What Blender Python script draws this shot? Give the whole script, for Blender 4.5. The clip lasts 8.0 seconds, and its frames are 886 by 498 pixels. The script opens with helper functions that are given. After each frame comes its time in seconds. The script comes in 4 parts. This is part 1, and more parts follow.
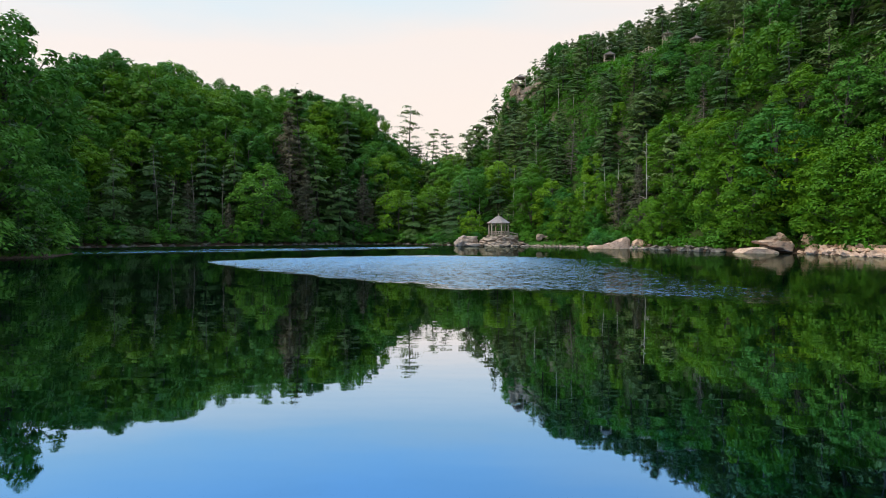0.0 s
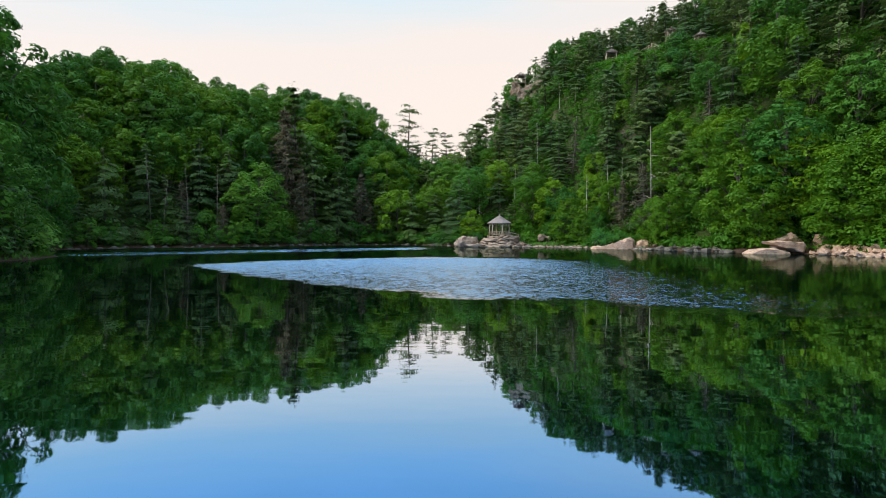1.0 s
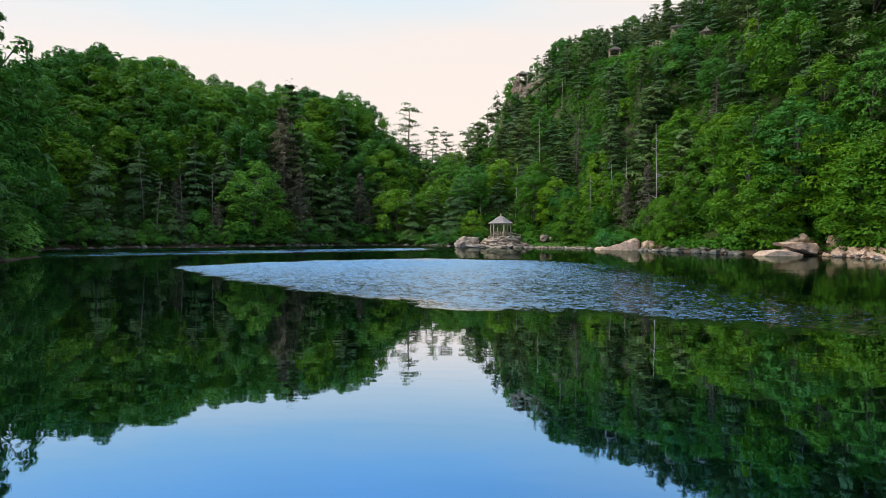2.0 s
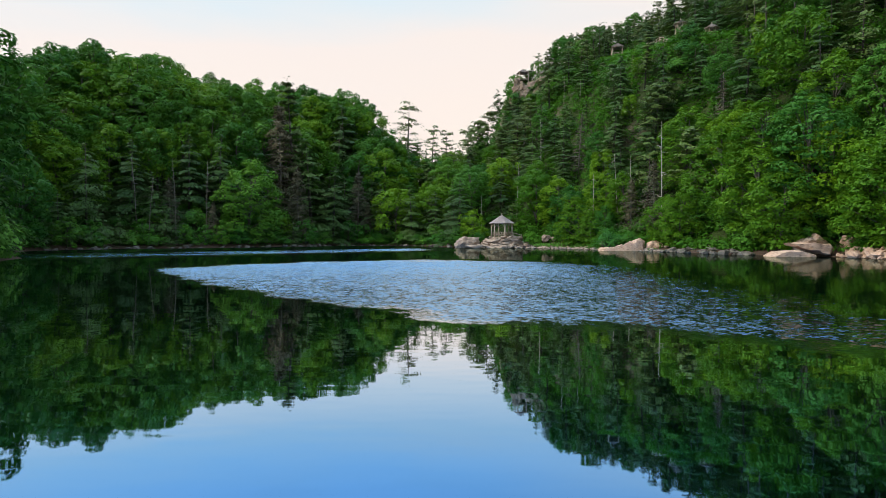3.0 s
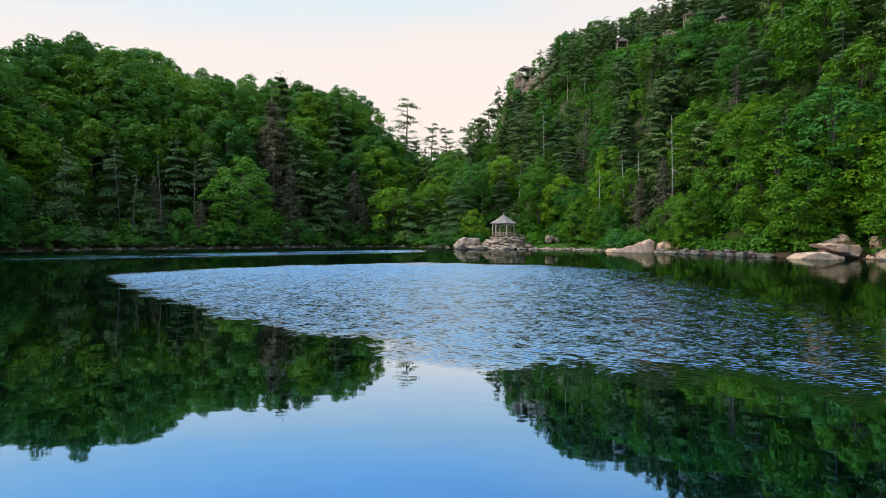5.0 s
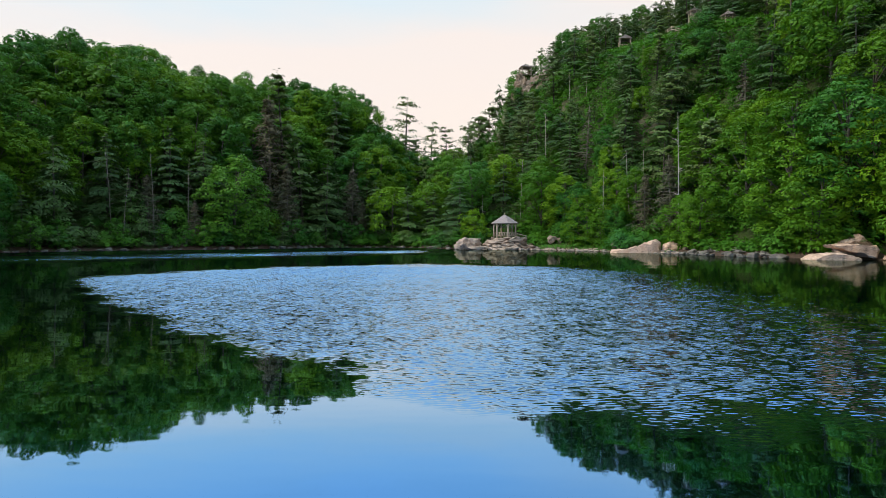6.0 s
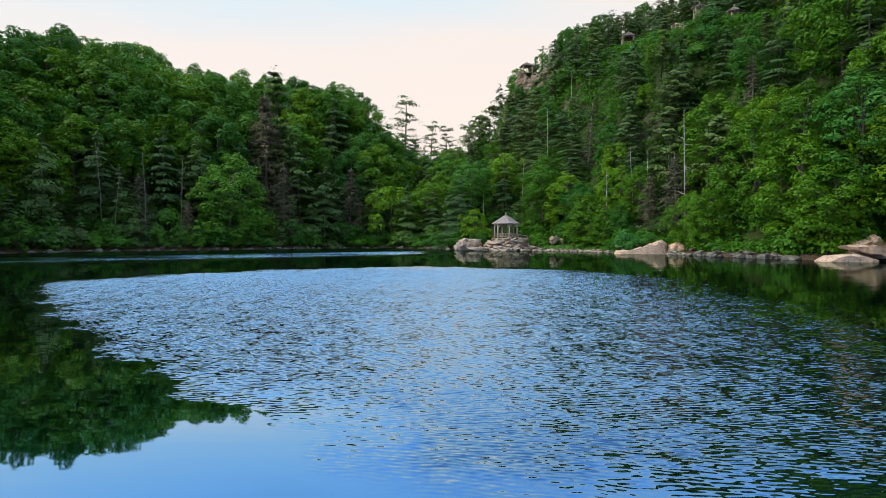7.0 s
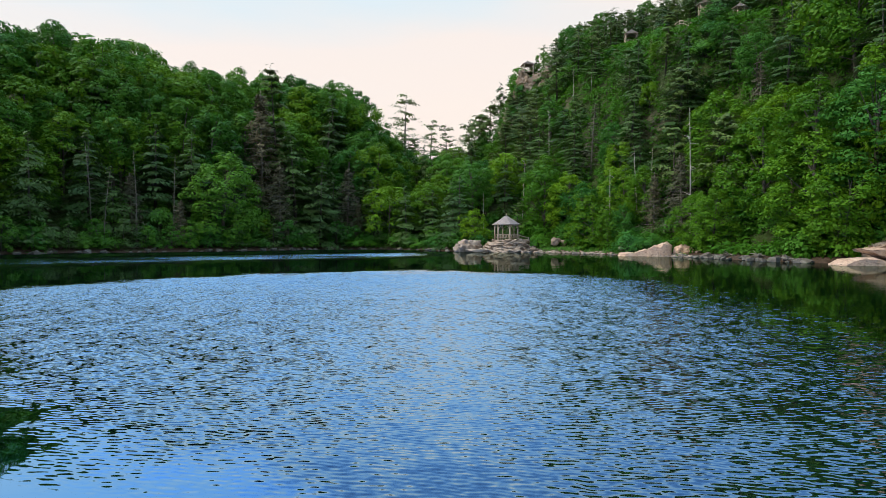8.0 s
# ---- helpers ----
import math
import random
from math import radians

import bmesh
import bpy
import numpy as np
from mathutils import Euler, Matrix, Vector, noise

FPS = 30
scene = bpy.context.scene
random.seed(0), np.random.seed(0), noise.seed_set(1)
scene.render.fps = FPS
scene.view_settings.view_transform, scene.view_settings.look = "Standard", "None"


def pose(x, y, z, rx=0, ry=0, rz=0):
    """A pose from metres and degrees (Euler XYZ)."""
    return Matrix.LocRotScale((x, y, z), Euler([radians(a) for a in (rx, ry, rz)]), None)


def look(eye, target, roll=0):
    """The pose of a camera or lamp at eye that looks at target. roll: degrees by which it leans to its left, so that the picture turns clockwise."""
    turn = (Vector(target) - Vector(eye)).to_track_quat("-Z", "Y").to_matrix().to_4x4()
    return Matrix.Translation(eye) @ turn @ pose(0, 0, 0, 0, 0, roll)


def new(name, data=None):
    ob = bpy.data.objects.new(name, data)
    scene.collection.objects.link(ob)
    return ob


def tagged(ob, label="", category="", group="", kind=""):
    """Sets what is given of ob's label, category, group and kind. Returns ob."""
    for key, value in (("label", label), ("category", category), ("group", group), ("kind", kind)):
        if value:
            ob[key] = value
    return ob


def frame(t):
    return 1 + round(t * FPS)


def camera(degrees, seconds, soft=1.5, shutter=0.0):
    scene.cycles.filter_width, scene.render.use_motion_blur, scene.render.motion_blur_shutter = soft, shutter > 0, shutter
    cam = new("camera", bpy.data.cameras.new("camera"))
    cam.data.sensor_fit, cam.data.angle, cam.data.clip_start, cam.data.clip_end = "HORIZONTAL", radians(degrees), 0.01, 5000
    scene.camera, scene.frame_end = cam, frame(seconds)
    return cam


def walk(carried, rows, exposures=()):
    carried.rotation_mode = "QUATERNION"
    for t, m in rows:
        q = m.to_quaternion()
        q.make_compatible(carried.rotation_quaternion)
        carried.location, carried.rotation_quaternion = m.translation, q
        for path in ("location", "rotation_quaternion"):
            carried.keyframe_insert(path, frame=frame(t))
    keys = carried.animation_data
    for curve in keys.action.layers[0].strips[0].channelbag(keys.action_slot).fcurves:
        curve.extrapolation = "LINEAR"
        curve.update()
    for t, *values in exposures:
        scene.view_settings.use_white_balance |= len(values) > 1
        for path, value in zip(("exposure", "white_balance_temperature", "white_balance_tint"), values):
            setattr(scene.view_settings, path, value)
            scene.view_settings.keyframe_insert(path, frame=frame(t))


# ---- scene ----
cam = camera(72.0, 8.0, soft=0.65)
PATH = [
    (0, (0.116, -0.02, 1.882), (0.116, 1.979, 1.84), 0.2),
    (0.5, (0.078, 1.196, 1.922), (0.08, 3.195, 1.88), 0.2),
    (1, (0.129, 2.405, 1.978), (0.13, 4.404, 1.936), 0.1),
    (1.5, (0.182, 3.628, 2.017), (0.182, 5.628, 1.975), 0.2),
    (3, (0.319, 7.276, 2.016), (0.317, 9.276, 1.975), 0.2),
    (3.5, (0.464, 8.495, 2.012), (0.46, 10.495, 1.971), 0.1),
    (4, (0.508, 9.704, 1.993), (0.504, 11.703, 1.954), 0.2),
    (4.5, (0.516, 10.898, 2.013), (0.513, 12.897, 1.974), 0.2),
    (6, (0.497, 14.467, 1.976), (0.495, 16.466, 1.939), 0.2),
    (6.5, (0.568, 15.645, 2.002), (0.565, 17.645, 1.965), 0.2),
    (7, (0.65, 16.797, 2.027), (0.646, 18.797, 1.991), 0.2),
    (7.5, (0.795, 17.955, 2.075), (0.79, 19.954, 2.039), 0.2),
    (8, (0.921, 19.172, 2.129), (0.915, 21.172, 2.095), 0.3),
]
walk(cam, [(t, look(eye, target, roll)) for t, eye, target, roll in PATH])

# ---------------------------------------------------------------- light
SUN_AZ, SUN_EL = 262.0, 44.0  # degrees, clockwise from +y; over the western bank
world = bpy.data.worlds.new("dusk_sky")
scene.world = world
world.use_nodes = True
scene.view_settings.exposure = 0.0


class Nodes:
    """A small helper to write node trees."""

    def __init__(self, tree):
        self.tree = tree
        tree.nodes.clear()

    def add(self, kind, **values):
        n = self.tree.nodes.new(kind)
        for key, value in values.items():
            if key in n.inputs:
                n.inputs[key].default_value = value
        return n

    def join(self, a, b):
        self.tree.links.new(a, b)

    def math(self, op, a, b=None, c=None, clamp=False):
        n = self.tree.nodes.new("ShaderNodeMath")
        n.operation, n.use_clamp = op, clamp
        for i, v in enumerate((a, b, c)):
            if v is None:
                continue
            if isinstance(v, (int, float)):
                n.inputs[i].default_value = v
            else:
                self.join(v, n.inputs[i])
        return n.outputs[0]

    def mix(self, fac, a, b, blend="MIX"):
        n = self.tree.nodes.new("ShaderNodeMix")
        n.data_type, n.blend_type = "RGBA", blend
        for i, v in ((0, fac), (6, a), (7, b)):
            if isinstance(v, (int, float)):
                n.inputs[i].default_value = v
            elif isinstance(v, tuple):
                n.inputs[i].default_value = (*v, 1) if len(v) == 3 else v
            else:
                self.join(v, n.inputs[i])
        return n.outputs[2]

    def ramp(self, fac, stops, smooth=False):
        n = self.tree.nodes.new("ShaderNodeValToRGB")
        e = n.color_ramp.elements
        if smooth:
            n.color_ramp.interpolation = "EASE"
        while len(e) < len(stops):
            e.new(0.5)
        for el, (p, c) in zip(e, stops):
            el.position, el.color = p, (*c, 1)
        self.join(fac, n.inputs[0])
        return n.outputs[0]

    def noise(self, vector, scale, detail=3.0, rough=0.55):
        n = self.add("ShaderNodeTexNoise", Scale=scale, Detail=detail, Roughness=rough)
        if vector is not None:
            self.join(vector, n.inputs["Vector"])
        return n.outputs[0]


w = Nodes(world.node_tree)
sky = w.add("ShaderNodeTexSky")
sky.sky_type, sky.sun_disc = "NISHITA", False
sky.sun_elevation, sky.sun_rotation = radians(SUN_EL), radians(SUN_AZ)
way = w.add("ShaderNodeTexCoord").outputs["Generated"]
split = w.add("ShaderNodeSeparateXYZ")
w.join(way, split.inputs[0])
stretch = w.add("ShaderNodeMapping", Scale=(1.2, 1.2, 5.0))
w.join(way, stretch.inputs[0])
cloud = w.noise(stretch.outputs[0], 1.6, 4.0, 0.5)
up = w.math("ADD", split.outputs[2], w.math("MULTIPLY", w.math("SUBTRACT", cloud, 0.5), 0.22))
up = w.math("SUBTRACT", up, w.math("MULTIPLY", split.outputs[0], 0.1))
# pink haze low down, a pale grey-blue layer, and a brighter blue dome overhead
veil = w.ramp(up, [(0.0, (0.458, 0.380, 0.330)), (0.2, (0.458, 0.398, 0.357)), (0.3, (0.446, 0.398, 0.368)), (0.4, (0.35, 0.395, 0.416)), (0.6, (0.42, 0.55, 0.69)), (1.0, (0.62, 0.92, 1.24))])
sky_dim = w.mix(1.0, sky.outputs[0], (0.046, 0.046, 0.046), "MULTIPLY")
veiled = w.mix(0.88, sky_dim, veil)
back = w.add("ShaderNodeBackground", Strength=2.4)
w.join(veiled, back.inputs[0])
wout = w.add("ShaderNodeOutputWorld")
w.join(back.outputs[0], wout.inputs[0])

sun = new("sun", bpy.data.lights.new("sun", "SUN"))
sun.data.energy, sun.data.angle, sun.data.color = 4.3, radians(20), (1.0, 0.91, 0.75)
_a, _e = radians(SUN_AZ), radians(SUN_EL)
sun.matrix_world = look((30 * math.sin(_a), 30 * math.cos(_a), 60), (30 * math.sin(_a) - math.sin(_a) * math.cos(_e), 30 * math.cos(_a) - math.cos(_a) * math.cos(_e), 60 - math.sin(_e)))


# ---------------------------------------------------------------- materials
def material(name):
    m = bpy.data.materials.new(name)
    m.use_nodes = True
    n = Nodes(m.node_tree)
    return m, n, n.add("ShaderNodeOutputMaterial")


def foliage(name, dark, light, tip, patch=0.5, through_light=0.42):
    """Leaves: a tone for each tree, for each patch of the crown and for each spray."""
    m, n, out = material(name)
    ob = n.add("ShaderNodeObjectInfo").outputs["Random"]
    geo = n.add("ShaderNodeNewGeometry")
    pos = n.add("ShaderNodeTexCoord").outputs["Object"]
    blotch = n.noise(pos, patch, 2.0)
    f = n.math("ADD", n.math("MULTIPLY", n.math("POWER", ob, 1.3), 0.95), n.math("MULTIPLY", n.math("SUBTRACT", blotch, 0.42), 0.7), clamp=True)
    base = n.mix(f, dark, light)
    second = n.math("FRACT", n.math("MULTIPLY", ob, 7.31))
    cool = (dark[0] * 0.75, dark[1] * 1.05, dark[2] * 1.5 + 0.002)
    base = n.mix(n.math("MULTIPLY", n.math("POWER", second, 2.0), 0.42), base, cool)
    isl = geo.outputs["Random Per Island"]
    col = n.mix(n.math("MULTIPLY", n.math("POWER", isl, 2.0), 0.12), base, tip)
    p = n.add("ShaderNodeBsdfPrincipled", Roughness=0.55)
    p.inputs["Specular IOR Level"].default_value = 0.12
    n.join(col, p.inputs["Base Color"])
    t = n.add("ShaderNodeBsdfTranslucent")
    n.join(n.mix(0.35, col, light), t.inputs[0])
    mixer = n.add("ShaderNodeMixShader", Fac=through_light)
    n.join(p.outputs[0], mixer.inputs[1])
    n.join(t.outputs[0], mixer.inputs[2])
    n.join(mixer.outputs[0], out.inputs[0])
    return m


def rough_solid(name, a, b, c, scale, fine, bump, rough=0.85, vary=0.25, stretch_z=1.0, stain=None):
    """Stone, bark, timber and soil: two tones at two scales, stains and relief."""
    m, n, out = material(name)
    pos = n.add("ShaderNodeTexCoord").outputs["Object"]
    mp = n.add("ShaderNodeMapping", Scale=(1, 1, stretch_z))
    n.join(pos, mp.inputs[0])
    v = mp.outputs[0]
    big = n.noise(v, scale, 4.0)
    small = n.noise(v, fine, 5.0, 0.65)
    col = n.mix(n.ramp(big, [(0.35, (0, 0, 0)), (0.65, (1, 1, 1))]), a, b)
    col = n.mix(n.ramp(small, [(0.42, (0, 0, 0)), (0.7, (1, 1, 1))]), col, c)
    if stain:
        st = n.noise(v, scale * 2.3, 3.0)
        col = n.mix(n.ramp(st, [(0.55, (0, 0, 0)), (0.68, (0.8, 0.8, 0.8))]), col, stain)
    r = n.add("ShaderNodeObjectInfo").outputs["Random"]
    col = n.mix(n.math("MULTIPLY", r, vary), col, n.mix(0.5, a, (0.02, 0.02, 0.02)))
    p = n.add("ShaderNodeBsdfPrincipled", Roughness=rough)
    p.inputs["Specular IOR Level"].default_value = 0.3
    n.join(col, p.inputs["Base Color"])
    bp = n.add("ShaderNodeBump", Strength=bump, Distance=0.06)
    n.join(n.math("ADD", big, small), bp.inputs["Height"])
    n.join(bp.outputs[0], p.inputs["Normal"])
    n.join(p.outputs[0], out.inputs[0])
    return m


MAPLE = foliage("maple_leaves", (0.034, 0.11, 0.004), (0.123, 0.247, 0.008), (0.156, 0.295, 0.013), 0.5, 0.32)
OAK = foliage("oak_leaves", (0.02, 0.1, 0.012), (0.085, 0.21, 0.016), (0.1, 0.235, 0.02), 0.5, 0.32)
HEMLOCK = foliage("hemlock_needles", (0.024, 0.058, 0.013), (0.055, 0.102, 0.021), (0.072, 0.126, 0.027), 0.4, 0.18)
PINE = foliage("pine_needles", (0.062, 0.102, 0.024), (0.112, 0.158, 0.034), (0.13, 0.178, 0.04), 0.4, 0.18)
TWIGS = foliage("dry_twigs", (0.042, 0.041, 0.018), (0.078, 0.068, 0.034), (0.105, 0.094, 0.055), 0.6, 0.05)
SHRUB = foliage("shrub_leaves", (0.022, 0.09, 0.006), (0.07, 0.2, 0.01), (0.12, 0.28, 0.02))
GRASS = foliage("grass_blades", (0.035, 0.11, 0.01), (0.07, 0.18, 0.015), (0.12, 0.24, 0.03), 0.3, 0.25)
GREYBARK = rough_solid("grey_bark", (0.13, 0.115, 0.095), (0.2, 0.18, 0.15), (0.09, 0.08, 0.065), 1.3, 8, 0.6, 0.9, 0.3, 0.25)
BARK = rough_solid("bark", (0.035, 0.029, 0.023), (0.062, 0.053, 0.043), (0.09, 0.08, 0.066), 1.5, 9, 0.6, 0.9, 0.4, 0.25)
BLEACHED = rough_solid("bleached_wood", (0.34, 0.3, 0.26), (0.48, 0.44, 0.4), (0.22, 0.19, 0.16), 1.2, 8, 0.5, 0.85, 0.3, 0.2)
GRANITE = rough_solid("pink_granite", (0.4, 0.25, 0.175), (0.56, 0.39, 0.285), (0.27, 0.18, 0.13), 1.3, 6.5, 1.0, 0.85, 0.15, 2.4, (0.15, 0.115, 0.085))
CLIFF = rough_solid("weathered_cliff_rock", (0.22, 0.16, 0.125), (0.46, 0.33, 0.24), (0.12, 0.1, 0.085), 0.45, 2.6, 1.0, 0.9, 0.4, 0.35, (0.07, 0.075, 0.05))
FIELDSTONE = rough_solid("grey_fieldstone", (0.3, 0.215, 0.165), (0.41, 0.315, 0.25), (0.18, 0.14, 0.108), 1.1, 6, 0.9, 0.85, 0.22, 2.0, (0.14, 0.13, 0.1))
DARKROCK = rough_solid("damp_dark_rock", (0.09, 0.075, 0.06), (0.17, 0.14, 0.115), (0.06, 0.05, 0.04), 1.0, 6, 0.9, 0.6, 0.5, 1.5, (0.05, 0.07, 0.03))
CEDAR = rough_solid("weathered_cedar", (0.33, 0.25, 0.2), (0.43, 0.345, 0.285), (0.22, 0.165, 0.135), 2.0, 12, 0.5, 0.85, 0.25, 0.3)
SHINGLE = rough_solid("grey_wood_shingle", (0.24, 0.2, 0.19), (0.33, 0.28, 0.27), (0.16, 0.13, 0.12), 2.5, 10, 0.6, 0.85, 0.2, 1.0)
SOIL = None


def soil_material():
    m, n, out = material("leaf_litter_and_moss")
    pos = n.add("ShaderNodeTexCoord").outputs["Object"]
    geo = n.add("ShaderNodeNewGeometry")
    big, small = n.noise(pos, 0.12, 4.0), n.noise(pos, 1.8, 5.0, 0.7)
    col = n.mix(n.ramp(big, [(0.4, (0, 0, 0)), (0.62, (1, 1, 1))]), (0.02, 0.032, 0.009), (0.03, 0.052, 0.011))
    col = n.mix(n.ramp(small, [(0.52, (0, 0, 0)), (0.8, (1, 1, 1))]), col, (0.07, 0.06, 0.035))
    nz = n.add("ShaderNodeSeparateXYZ")
    n.join(geo.outputs["Normal"], nz.inputs[0])
    steep = n.ramp(nz.outputs[2], [(0.34, (1, 1, 1)), (0.46, (0, 0, 0))])
    col = n.mix(steep, col, n.mix(small, (0.3, 0.23, 0.18), (0.16, 0.13, 0.11)))
    # bare damp earth along the water's edge
    hz = n.add("ShaderNodeSeparateXYZ")
    n.join(geo.outputs["Position"], hz.inputs[0])
    edge = n.math("ADD", hz.outputs[2], n.math("MULTIPLY", n.math("SUBTRACT", small, 0.5), 1.2))
    col = n.mix(n.ramp(edge, [(0.55, (1, 1, 1)), (0.95, (0, 0, 0))]), col, n.mix(small, (0.035, 0.022, 0.016), (0.1, 0.065, 0.045)))
    p = n.add("ShaderNodeBsdfPrincipled", Roughness=0.95)
    p.inputs["Specular IOR Level"].default_value = 0.15
    n.join(col, p.inputs["Base Color"])
    bp = n.add("ShaderNodeBump", Strength=1.0, Distance=0.5)
    n.join(small, bp.inputs["Height"])
    n.join(bp.outputs[0], p.inputs["Normal"])
    n.join(p.outputs[0], out.inputs[0])
    return m


SOIL = soil_material()


def water_material():
    """Dark clear lake: glassy calm water, and a patch of wind ripples between two curved edges."""
    m, n, out = material("lake_water")
    pos = n.add("ShaderNodeNewGeometry").outputs["Position"]
    s = n.add("ShaderNodeSeparateXYZ")
    n.join(pos, s.inputs[0])
    x, y = s.outputs[0], s.outputs[1]
    wob = n.math("SUBTRACT", n.noise(pos, 0.35, 4.0, 0.6), 0.5)
    x2 = n.math("MULTIPLY", x, x)
    near = n.math("ADD", n.math("ADD", 22.0, n.math("MULTIPLY", x, -0.85)), n.math("MULTIPLY", x2, 0.022))
    near = n.math("ADD", near, n.math("MULTIPLY", n.math("DIVIDE", n.math("SUBTRACT", x, 0.5), 4.0, clamp=True), 1.3))
    far = n.math("SUBTRACT", 61.0, n.math("MULTIPLY", x2, 0.05))
    d1 = n.math("ADD", n.math("SUBTRACT", y, near), n.math("MULTIPLY", wob, 5.0))
    d2 = n.math("ADD", n.math("SUBTRACT", far, y), n.math("MULTIPLY", wob, 10.0))
    inside = n.math("MULTIPLY", n.math("DIVIDE", d1, 1.8, clamp=True), n.math("DIVIDE", d2, 5.0, clamp=True))
    # towards the eastern bank the ripples thin out into single flecks
    fleck = n.add("ShaderNodeMapping", Scale=(2.2, 7.0, 1.0), Rotation=(0, 0, radians(-8)))
    n.join(pos, fleck.inputs[0])
    dense = n.math("DIVIDE", n.math("ADD", n.math("SUBTRACT", 13.7, x), n.math("MULTIPLY", wob, 7.0)), 9.0, clamp=True)
    speck = n.math("DIVIDE", n.math("SUBTRACT", n.noise(fleck.outputs[0], 1.0, 1.0), 0.3), 0.4, clamp=True)
    east = n.math("MULTIPLY", n.math("SUBTRACT", n.math("ADD", speck, n.math("MULTIPLY", dense, 1.25)), 1.0), 4.0, clamp=True)
    inside = n.math("MULTIPLY", inside, east)
    # tilted normals stand in for thin mist: a line by the western shore and a fainter band farther out
    off = n.math("SUBTRACT", n.math("MULTIPLY", n.math("ADD", x, 50.0), 0.715), n.math("MULTIPLY", n.math("SUBTRACT", y, 84.0), 0.7))
    streak = n.add("ShaderNodeMapping", Scale=(0.03, 0.16, 1.0), Rotation=(0, 0, radians(-20)))
    n.join(pos, streak.inputs[0])
    mist_gaps = n.ramp(n.noise(streak.outputs[0], 1.0, 3.0), [(0.32, (0, 0, 0)), (0.46, (1, 1, 1))])
    west = n.math("DIVIDE", n.math("SUBTRACT", 3.0, x), 8.0, clamp=True)
    line = n.math("DIVIDE", n.math("SUBTRACT", 9.0, off), 5.0, clamp=True)
    outer = n.math("MULTIPLY", n.math("DIVIDE", n.math("SUBTRACT", off, 11.0), 4.0, clamp=True), n.math("DIVIDE", n.math("SUBTRACT", 34.0, off), 9.0, clamp=True))
    mist_tilt = n.math("MULTIPLY", west, n.math("MAXIMUM", n.math("MULTIPLY", line, 0.15), n.math("MULTIPLY", n.math("MULTIPLY", outer, mist_gaps), 0.41)))
    amp = n.math("MAXIMUM", inside, mist_tilt)

    def slopes(scale_xy, turn, detail):
        mp = n.add("ShaderNodeMapping", Scale=(*scale_xy, 1.0), Rotation=(0, 0, radians(turn)))
        n.join(pos, mp.inputs[0])
        tex = n.add("ShaderNodeTexNoise", Scale=1.0, Detail=detail, Roughness=0.5)
        n.join(mp.outputs[0], tex.inputs["Vector"])
        sp = n.add("ShaderNodeSeparateXYZ")
        n.join(tex.outputs["Color"], sp.inputs[0])
        return n.math("SUBTRACT", sp.outputs[0], 0.5), n.math("SUBTRACT", sp.outputs[1], 0.5)

    def train(length, turn, bend, seed):
        """One train of short-crested wavelets."""
        mp = n.add("ShaderNodeMapping", Location=(seed, seed * 1.7, 0.0))
        n.join(pos, mp.inputs[0])
        shift = n.math("MULTIPLY", n.noise(mp.outputs[0], 0.55 / length ** 0.5, 1.0), bend)
        k = math.tau / length
        run = n.math("ADD", n.math("MULTIPLY", x, k * math.sin(radians(turn))), n.math("MULTIPLY", y, k * math.cos(radians(turn))))
        return n.math("COSINE", n.math("ADD", run, shift))

    rx, ry = slopes((10.0, 14.0), -8, 1.0)
    bx, by = slopes((5.0, 4.2), -14, 1.0)
    lx, ly = slopes((2.0, 0.9), -10, 1.0)
    sx, sy = slopes((3.0, 1.9), -6, 1.0)
    cx, cy = slopes((1.4, 5.0), 3, 1.0)
    wx, wy = slopes((0.12, 0.45), 5, 1.0)
    waves = n.math("ADD", n.math("MULTIPLY", train(0.075, 12.0, 15.0, 3.0), 0.12), n.math("MULTIPLY", train(0.11, -10.0, 14.0, 11.0), 0.1))
    tx = n.math("ADD", n.math("MULTIPLY", n.math("ADD", n.math("MULTIPLY", rx, 0.3), n.math("MULTIPLY", bx, 0.2)), amp), n.math("MULTIPLY", cx, 0.008))
    # ripple normals lean camerawards, fitted to the view; a smoother lane below the notch
    out_far = n.math("DIVIDE", n.math("SUBTRACT", y, 27.0), 22.0, clamp=True)
    aside = n.math("ABSOLUTE", n.math("SUBTRACT", n.math("SUBTRACT", x, 0.5), n.math("MULTIPLY", n.math("SUBTRACT", y, 18.0), 0.06)))
    lane = n.math("SUBTRACT", 1.0, n.math("DIVIDE", aside, n.math("ADD", 3.5, n.math("MULTIPLY", n.math("SUBTRACT", y, 18.0), 0.13))), clamp=True)
    lift = n.math("ADD", n.math("ADD", 0.075, n.math("MULTIPLY", out_far, 0.23)), n.math("MULTIPLY", lane, n.math("SUBTRACT", 0.05, n.math("MULTIPLY", out_far, 0.11))))
    lift = n.math("SUBTRACT", n.math("MULTIPLY", n.math("DIVIDE", n.math("SUBTRACT", x, 1.0), 7.0, clamp=True), 0.06), lift)
    chop = n.math("ADD", n.math("ADD", waves, n.math("MULTIPLY", ry, 0.8)), n.math("ADD", n.math("ADD", n.math("MULTIPLY", by, 0.45), n.math("MULTIPLY", sy, 0.34)), n.math("MULTIPLY", ly, 0.22)))
    chop = n.math("MULTIPLY", chop, n.math("SUBTRACT", 1.0, n.math("MULTIPLY", lane, 0.42)))
    ty = n.math("ADD", n.math("MULTIPLY", n.math("ADD", chop, lift), amp), n.math("ADD", n.math("MULTIPLY", cy, 0.014), n.math("MULTIPLY", wy, 0.012)))
    ty = n.math("SUBTRACT", ty, n.math("MULTIPLY", mist_tilt, 0.22))
